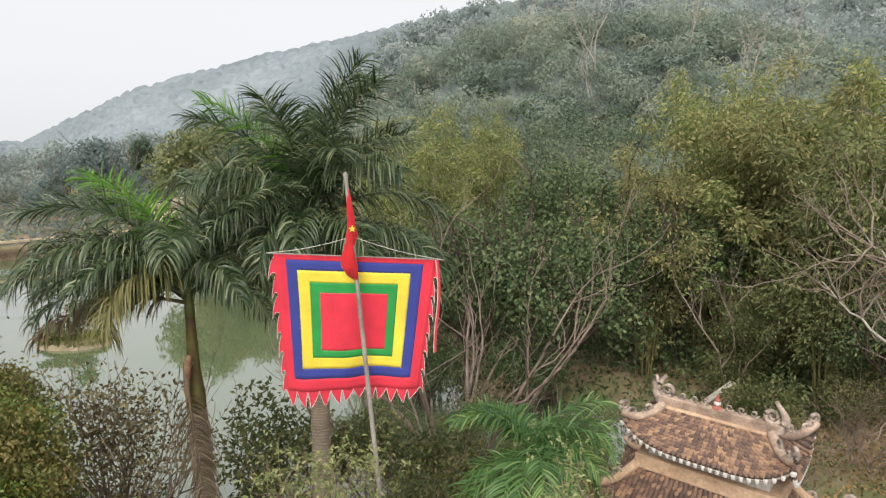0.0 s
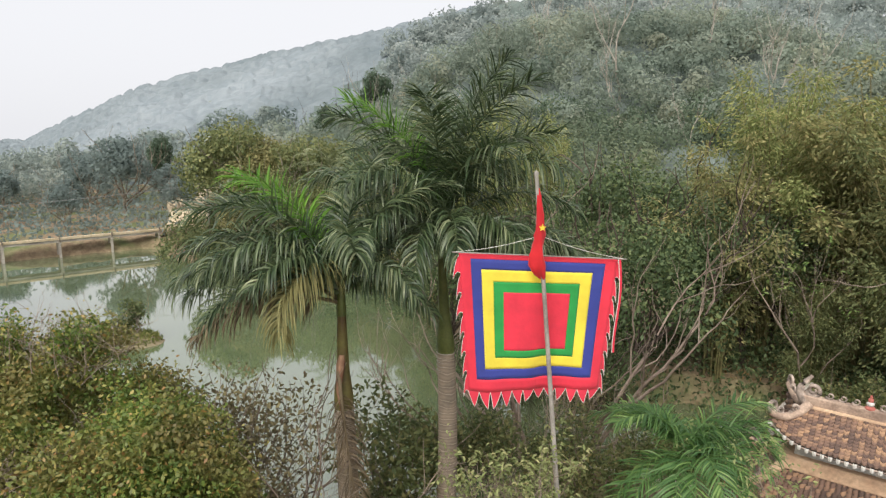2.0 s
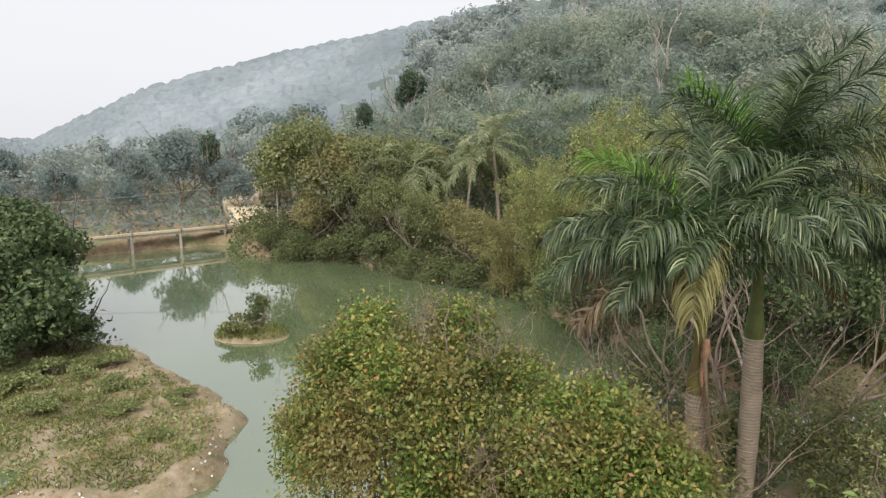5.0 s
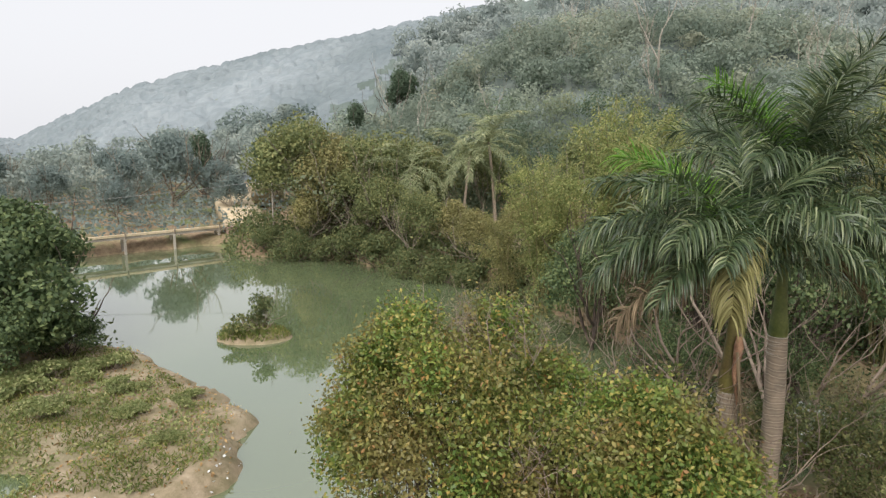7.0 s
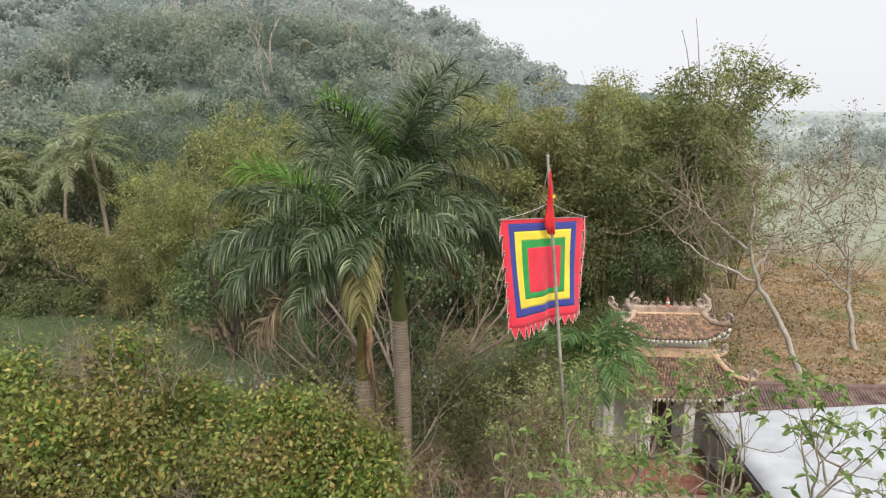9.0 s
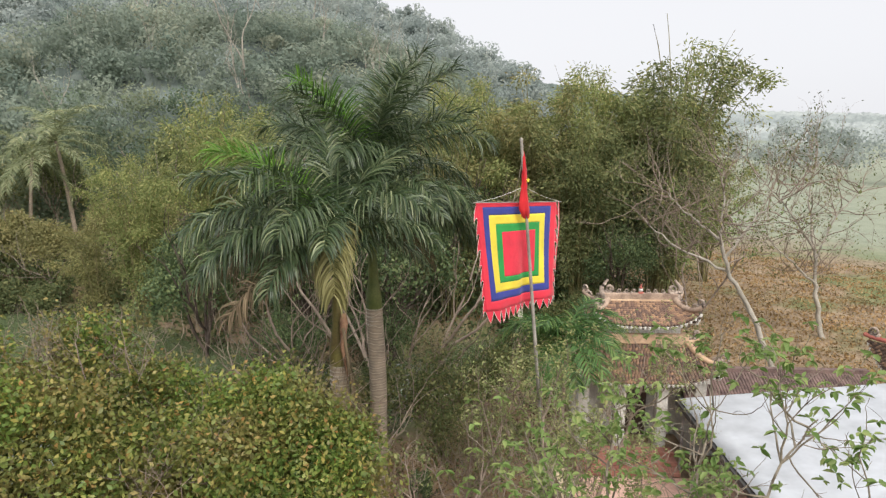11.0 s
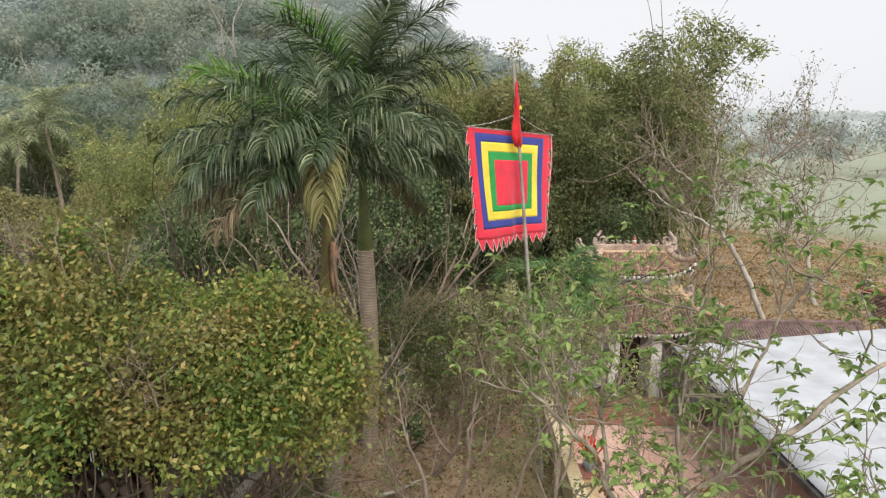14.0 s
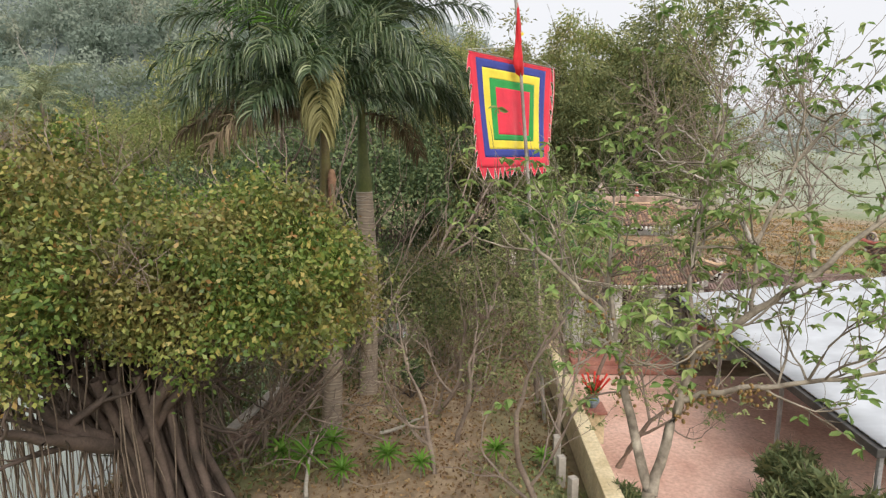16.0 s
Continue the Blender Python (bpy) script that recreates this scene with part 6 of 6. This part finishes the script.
# low dark tiled roof behind the shed, with its red capping
hall = thing("low_hall", site(4.4, 0.2, 0.0), "low outbuilding with a dark tiled roof", "building")
box("wall", (5.6, 2.6, 1.5), (0, 0, 0.75), M_PLASTER, hall)
g = []
for sgn in (-1, 1):
    v = np.array([(-3.0, sgn * 2.1, 1.45), (3.6, sgn * 2.1, 1.45), (3.6, 0, 2.55), (-3.0, 0, 2.55)])
    o = mesh_np("roof_slope", v, [(0, 1, 2, 3)], M_BARK_DARK, hall)
    md = o.modifiers.new("thick", "SOLIDIFY")
    md.thickness = 0.08
    cs = []
    for a in range(62):
        for b in range(20):
            x = -2.95 + a * 0.106
            k = b / 20
            y, z = sgn * 2.1 * (1 - k), 1.49 + 1.1 * k
            tv = np.array([q.co[:] for q in TILE.vertices]) * np.array([1, -sgn, 1])
            tv[:, 2] += tv[:, 1] * sgn * -0.5
            cs.append((tv + np.array([x, y, z]), np.array([(8, 1, 5, 9), (0, 8, 9, 4), (1, 2, 6, 5), (3, 0, 4, 7), (9, 5, 6, 4)])))
    v, f = join(cs)
    tagged(mesh_np("roof_tiles", v, f, M_HALL_TILE, o), kind="stuff")
box("ridge_cap", (6.6, 0.22, 0.16), (0.3, 0, 2.6), M_HALL_TILE, hall)
box("red_fascia", (6.6, 0.08, 0.2), (0.3, -2.17, 1.42), M_RED_TILE, hall, "faded red painted fascia")

# the upswept roof corner of the main temple
tem = thing("temple_hall", site(11.3, -2.4, 0.0, 0), "temple hall with red ridges and upswept tiled roof", "building")
box("wall", (4.4, 4.4, 2.6), (0, 0, 1.3), M_CREAM, tem)
hip_roof(tem, 2.7, 3.1, 3.1, 4.8, 1.4, 0.2, 0.9, False, M_RED_TILE)
box("main_ridge", (3.0, 0.24, 0.3), (0, 0, 4.9), M_RED_TILE, tem)


# ---- brick walls ----
def brick_wall(name, a, b, z0, h, label, lattice=False):
    a, b = np.array(a, float), np.array(b, float)
    L = np.linalg.norm(b - a)
    t = thing(name, pose(a[0], a[1], z0, 0, 0, math.degrees(math.atan2(b[1] - a[1], b[0] - a[0]))), label, "wall")
    if not lattice:
        box("wall_core", (L, 0.16, h - 0.04), (L / 2, 0, h / 2), M_RIDGE, t)
    me = bpy.data.meshes.new("brick")
    bb = bmesh.new()
    bmesh.ops.create_cube(bb, size=1.0)
    bmesh.ops.scale(bb, vec=(0.24, 0.2, 0.075), verts=bb.verts)
    bb.to_mesh(me)
    bb.free()
    me.materials.append(M_BRICK)
    for j in range(int(h / 0.09)):
        for i in range(int(L / 0.26)):
            if lattice and (i + j) % 2 and j < int(h / 0.09) - 1:
                continue
            o = new("brick", me)
            o.parent = t
            o.matrix_basis = pose(0.13 + 0.26 * i + (0.13 if j % 2 and not lattice else 0), rng.normal() * 0.006, 0.045 + 0.09 * j, 0, 0, rng.normal() * 1.0)
    box("coping", (L, 0.26, 0.07), (L / 2, 0, h + 0.03), M_CONCRETE, t)
    return t


brick_wall("lattice_wall", (-7.9, 12.9), (-3.7, 16.6), 1.0, 0.95, "open latticework brick wall with a pale coping", True)
brick_wall("bank_wall", (0.6, 18.6), (4.4, 17.2), 1.0, 0.7, "low old brick wall along the channel")
brick_wall("bank_wall", (9.3, 21.9), (12.2, 24.8), 1.0, 0.9, "low old brick wall running back into the trees")


# ---- the footbridge over the lake's outflow ----
def bridge():
    a, b = np.array((-34.2, 69.6)), np.array((-70.0, 38.0))
    L = np.linalg.norm(b - a)
    t = thing("footbridge", pose(a[0], a[1], 0, 0, 0, math.degrees(math.atan2(b[1] - a[1], b[0] - a[0]))), "long narrow concrete footbridge on posts", "bridge")
    box("deck", (L, 1.3, 0.22), (L / 2, 0, 1.68), M_CONCRETE, t)
    box("pipe_rail", (L, 0.3, 0.24), (L / 2, 0.62, 1.95), M_PATH, t, "pale pipe along the deck")
    for i in range(10):
        x = 1.0 + 4.8 * i
        for y in (-0.5, 0.5):
            box("pier", (0.22, 0.22, 2.6), (x, y, 0.3), M_CONCRETE, t)
        box("crosshead", (0.3, 1.4, 0.2), (x, 0, 1.48), M_CONCRETE, t)
        box("rail_post", (0.12, 0.12, 0.7), (x, 0.8, 1.95), M_BARK, t)
    box("abutment", (2.4, 2.6, 2.2), (-1.0, 0, 0.75), M_BRICK, t)
    box("sill", (L, 0.8, 0.5), (L / 2, -1.6, 0.0), M_CONCRETE, t, "low concrete weir sill at the waterline")
    return t


bridge()
k = np.linspace(0, 1, 30)[:, None]
w0, w1 = np.array((-70, 50, 6.0)), np.array((-28, 66, 7.2))
v, f = tube(w0 * (1 - k) + w1 * k - np.array([0, 0, 1.2]) * np.sin(k * np.pi), 0.02, 4)
tagged(mesh_np("overhead_cable", v, f, M_GREY_STEEL), "thin overhead cable across the lake", "cable")
up = thing("utility_pole", at(-28, 66), "slim grey utility pole in the far trees", "pole")
v, f = tube([(0, 0, -0.3), (0, 0, 4), (0, 0, 7.2)], [0.12, 0.1, 0.08], 8)
mesh_np("shaft", v, f, M_CONCRETE, up, smooth=True)
box("crossarm", (1.0, 0.08, 0.08), (0, 0, 6.6), M_GREY_STEEL, up)
up2 = copy_thing(up, at(-70, 50, 20))

# sandy track beyond the bridge
pts = [(-32.5, 71), (-34, 76), (-37, 82), (-39, 90), (-36, 97)]
v, f = [], []
for i, (x, y) in enumerate(pts):
    for s in (-2.4, 2.2):
        v.append((x + s, y, (1.9, 2.8, 3.7, 4.3, 4.7)[i]))
f = [(2 * i, 2 * i + 1, 2 * i + 3, 2 * i + 2) for i in range(len(pts) - 1)]
tr_ = mesh_np("sandy_track", v, f, M_PATH)
md = tr_.modifiers.new("bank", "SOLIDIFY")
md.thickness, md.offset = 2.5, -1
tagged(tr_, "pale sandy track climbing beyond the bridge", "track", kind="structure")


# ---- low growth ----
def scatter(name, n, x0, x1, y0, y1, material, leaf, lift, label, keep, width=0.5, up=0.0, cat="undergrowth"):
    x, y = rng.uniform(x0, x1, n), rng.uniform(y0, y1, n)
    d = in_lake(x, y)
    su, sv = 0.77 * (x - 5.95) - 0.64 * (y - 12.7), 0.64 * (x - 5.95) + 0.77 * (y - 12.7)
    ok = keep(x, y, d) & ~((su > -3.4) & (su < 8) & (sv < 1.5) & (sv > -12.8))
    x, y = x[ok], y[ok]
    z = height(x, y) + np.abs(rng.normal(size=len(x))) * lift + 0.01
    ax = rng.normal(size=(len(x), 3)) + np.array([0, 0, up])
    v, f = leaves(np.stack([x, y, z], -1), ax, leaf, width)
    return tagged(mesh_np(name, v, f, material), label, cat, kind="stuff")


def patches(x, y, s, seed):
    return wave(x, y, s, seed) > rng.normal(size=x.shape) * 0.5


scatter("leaf_litter", 26000, -13, 6, 3, 17, M_LITTER, 0.09, 0.02, "brown fallen leaves strewn over the ground", lambda x, y, d: d < -0.6, 0.6)
scatter("undergrowth", 30000, -9, 19, 11, 26, M_SHRUB, 0.16, 0.45, "low weeds and saplings along the bank", lambda x, y, d: (d < 0.1) & (d > -6 - 3 * (x > 7)) & patches(x, y, 1.6, 1.0), 0.45, 0.3)
scatter("undergrowth", 16000, -9, 4, 4, 16, M_YOUNG, 0.13, 0.2, "fresh green weeds in patches", lambda x, y, d: patches(x, y, 1.1, 3.0) & (wave(x, y, 2.0, 5.0) > 0.3), 0.3, 0.8)
scatter("undergrowth", 60000, -33, 10, 34, 75, M_GREEN, 0.34, 1.3, "dense bushes along the far shore", lambda x, y, d: (d < 0.9) & (d > -8) & (x > -33) & (y > 34 + 0.0 * x) & (x > -33), 0.6, 0.2)
scatter("undergrowth", 26000, -6, 24, 22, 36, M_DARK, 0.24, 0.8, "dark bushes beneath the bank trees", lambda x, y, d: (d < 0.4), 0.5, 0.2)
# these bushes take the haze-greyed leaf colour as well
scatter("undergrowth", 14000, -100, -32, 40, 110, M_HAZED_SLOPE, 0.5, 1.4, "bushes behind the footbridge", lambda x, y, d: (d < -1.0), 0.6, 0.2)
scatter("spit_grass", 64000, -40, -18, 17, 35, M_GRASS, 0.2, 0.08, "rough yellow-green grass and weeds on the spit", lambda x, y, d: (d < -0.9) & (wave(x, y, 1.8, 4.0) > -0.25 + 0.5 * wave(x, y, 0.5, 1.0) + rng.normal(size=x.shape) * 0.4), 0.22, 1.2, "grass")
scatter("spit_weeds", 26000, -38, -18, 17, 35, M_YOUNG, 0.17, 0.16, "fresh green broad-leaved weeds on the spit", lambda x, y, d: (d < -0.7) & (wave(x, y, 1.3, 2.6) + 0.4 * wave(x, y, 0.4, 1.0) > 0.35), 0.5, 0.5, "weeds")
scatter("dry_leaves", 5000, -38, -18, 17, 35, M_SLOPE, 0.14, 0.01, "dry leaves and bits of bark on the sand", lambda x, y, d: (d < -0.2), 0.6, 0.05, "litter")
scatter("spit_grass", 2400, -24.5, -19.5, 34, 37.2, M_GRASS, 0.35, 0.1, "tall grass on the islet", lambda x, y, d: ((x + 22) / 2.1) ** 2 + ((y - 35.6) / 1.3) ** 2 < 1, 0.18, 1.6, "grass")
scatter("pale_litter", 260, -27, -18, 17, 24, M_LITTER_WHITE, 0.12, 0.02, "scraps of pale litter and shells on the shore", lambda x, y, d: (d < 0.2) & (d > -1.6), 0.8, 0, "litter")
scatter("slope_scrub", 26000, 8, 50, 6, 40, M_SCRUB, 0.15, 0.12, "dry brown scrub on the open slope", lambda x, y, d: (d < -1) & patches(x, y, 2.6, 2.0), 0.4, 0.4)
scatter("slope_scrub", 28000, 10, 46, 6, 30, M_SLOPE, 0.17, 0.02, "orange-brown dry leaves on the open slope", lambda x, y, d: (d < -1), 0.6, 0.1)


# long-leaved garden plants
def rosette(m, label, n, L, mtl, group="", h=0.35):
    t = thing("garden_plant", m, label, "plant", group)
    v, f = tube([(0, 0, -0.1), (0, 0, h * 0.6), (0, 0, h)], [0.03, 0.025, 0.02], 6)
    mesh_np("stem", v, f, M_BARK, t)
    pieces = []
    for i in range(n):
        a, e = i * 2.4, 1.35 - 1.2 * (i / n)
        k = np.linspace(0, 1, 6)
        ee = e - 1.1 * k ** 1.3
        rr = np.concatenate([[0], np.cumsum(np.cos(ee[1:]))]) * L / 5
        zz = np.concatenate([[0], np.cumsum(np.sin(ee[1:]))]) * L / 5 + h
        p = np.stack([rr * math.cos(a), rr * math.sin(a), zz], -1)
        s = np.array([-math.sin(a), math.cos(a), 0])
        wd = L * np.array([0.03, 0.055, 0.06, 0.05, 0.03, 0.003])[:, None]
        v = np.stack([p - s * wd, p + s * wd], 1).reshape(-1, 3)
        pieces.append((v, np.array([(2 * j, 2 * j + 1, 2 * j + 3, 2 * j + 2) for j in range(5)])))
    v, f = join(pieces)
    mesh_np("leaf_rosette", v, f, mtl, t)
    return t


RO = rosette(pose(-6.9, 11.4, 1.1), "dark green long-leaved garden plant", 34, 0.62, M_PALM_YOUNG, "garden plants", 0.55)
for x, y, rz, s in ((-6.15, 11.7, 60, 0.85), (-7.2, 11.9, 140, 0.8), (-3.5, 9.3, 200, 0.7), (-6.5, 10.6, 10, 0.7), (-5.6, 10.3, 80, 0.75), (-5.2, 9.7, 30, 0.6), (-2.7, 8.7, 200, 0.5)):
    copy_thing(RO, pose(x, y, zg(x, y), 0, 0, rz) @ Matrix.Scale(s, 4))
R2 = shrub(pose(-0.7, 4.2, 0.9), "bushy narrow-leaved shrub by the shed", 0.62, 1.9, 1100, 0.26, M_GREEN, 4, "shed shrubs", width=0.2)
for x, y, rz, s in ((-1.2, 3.7, 50, 1.15), (-0.1, 4.8, 100, 1.0), (-1.7, 3.1, 190, 1.2), (-2.2, 2.6, 220, 1.15), (-1.5, 4.3, 20, 0.9), (-3.2, 6.3, 250, 0.7), (-3.5, 5.9, 120, 0.6)):
    copy_thing(R2, pose(x, y, 0.9, 0, 0, rz) @ Matrix.Scale(s, 4))
cy = tree("cypress_shrub", at(-2.7, 13.5), "small dark conical cypress on the lawn", "shrub", M_BARK_DARK, M_DARK, 1.5, 0.35, 1500, 0.09, 0.04, 14, 0.02)
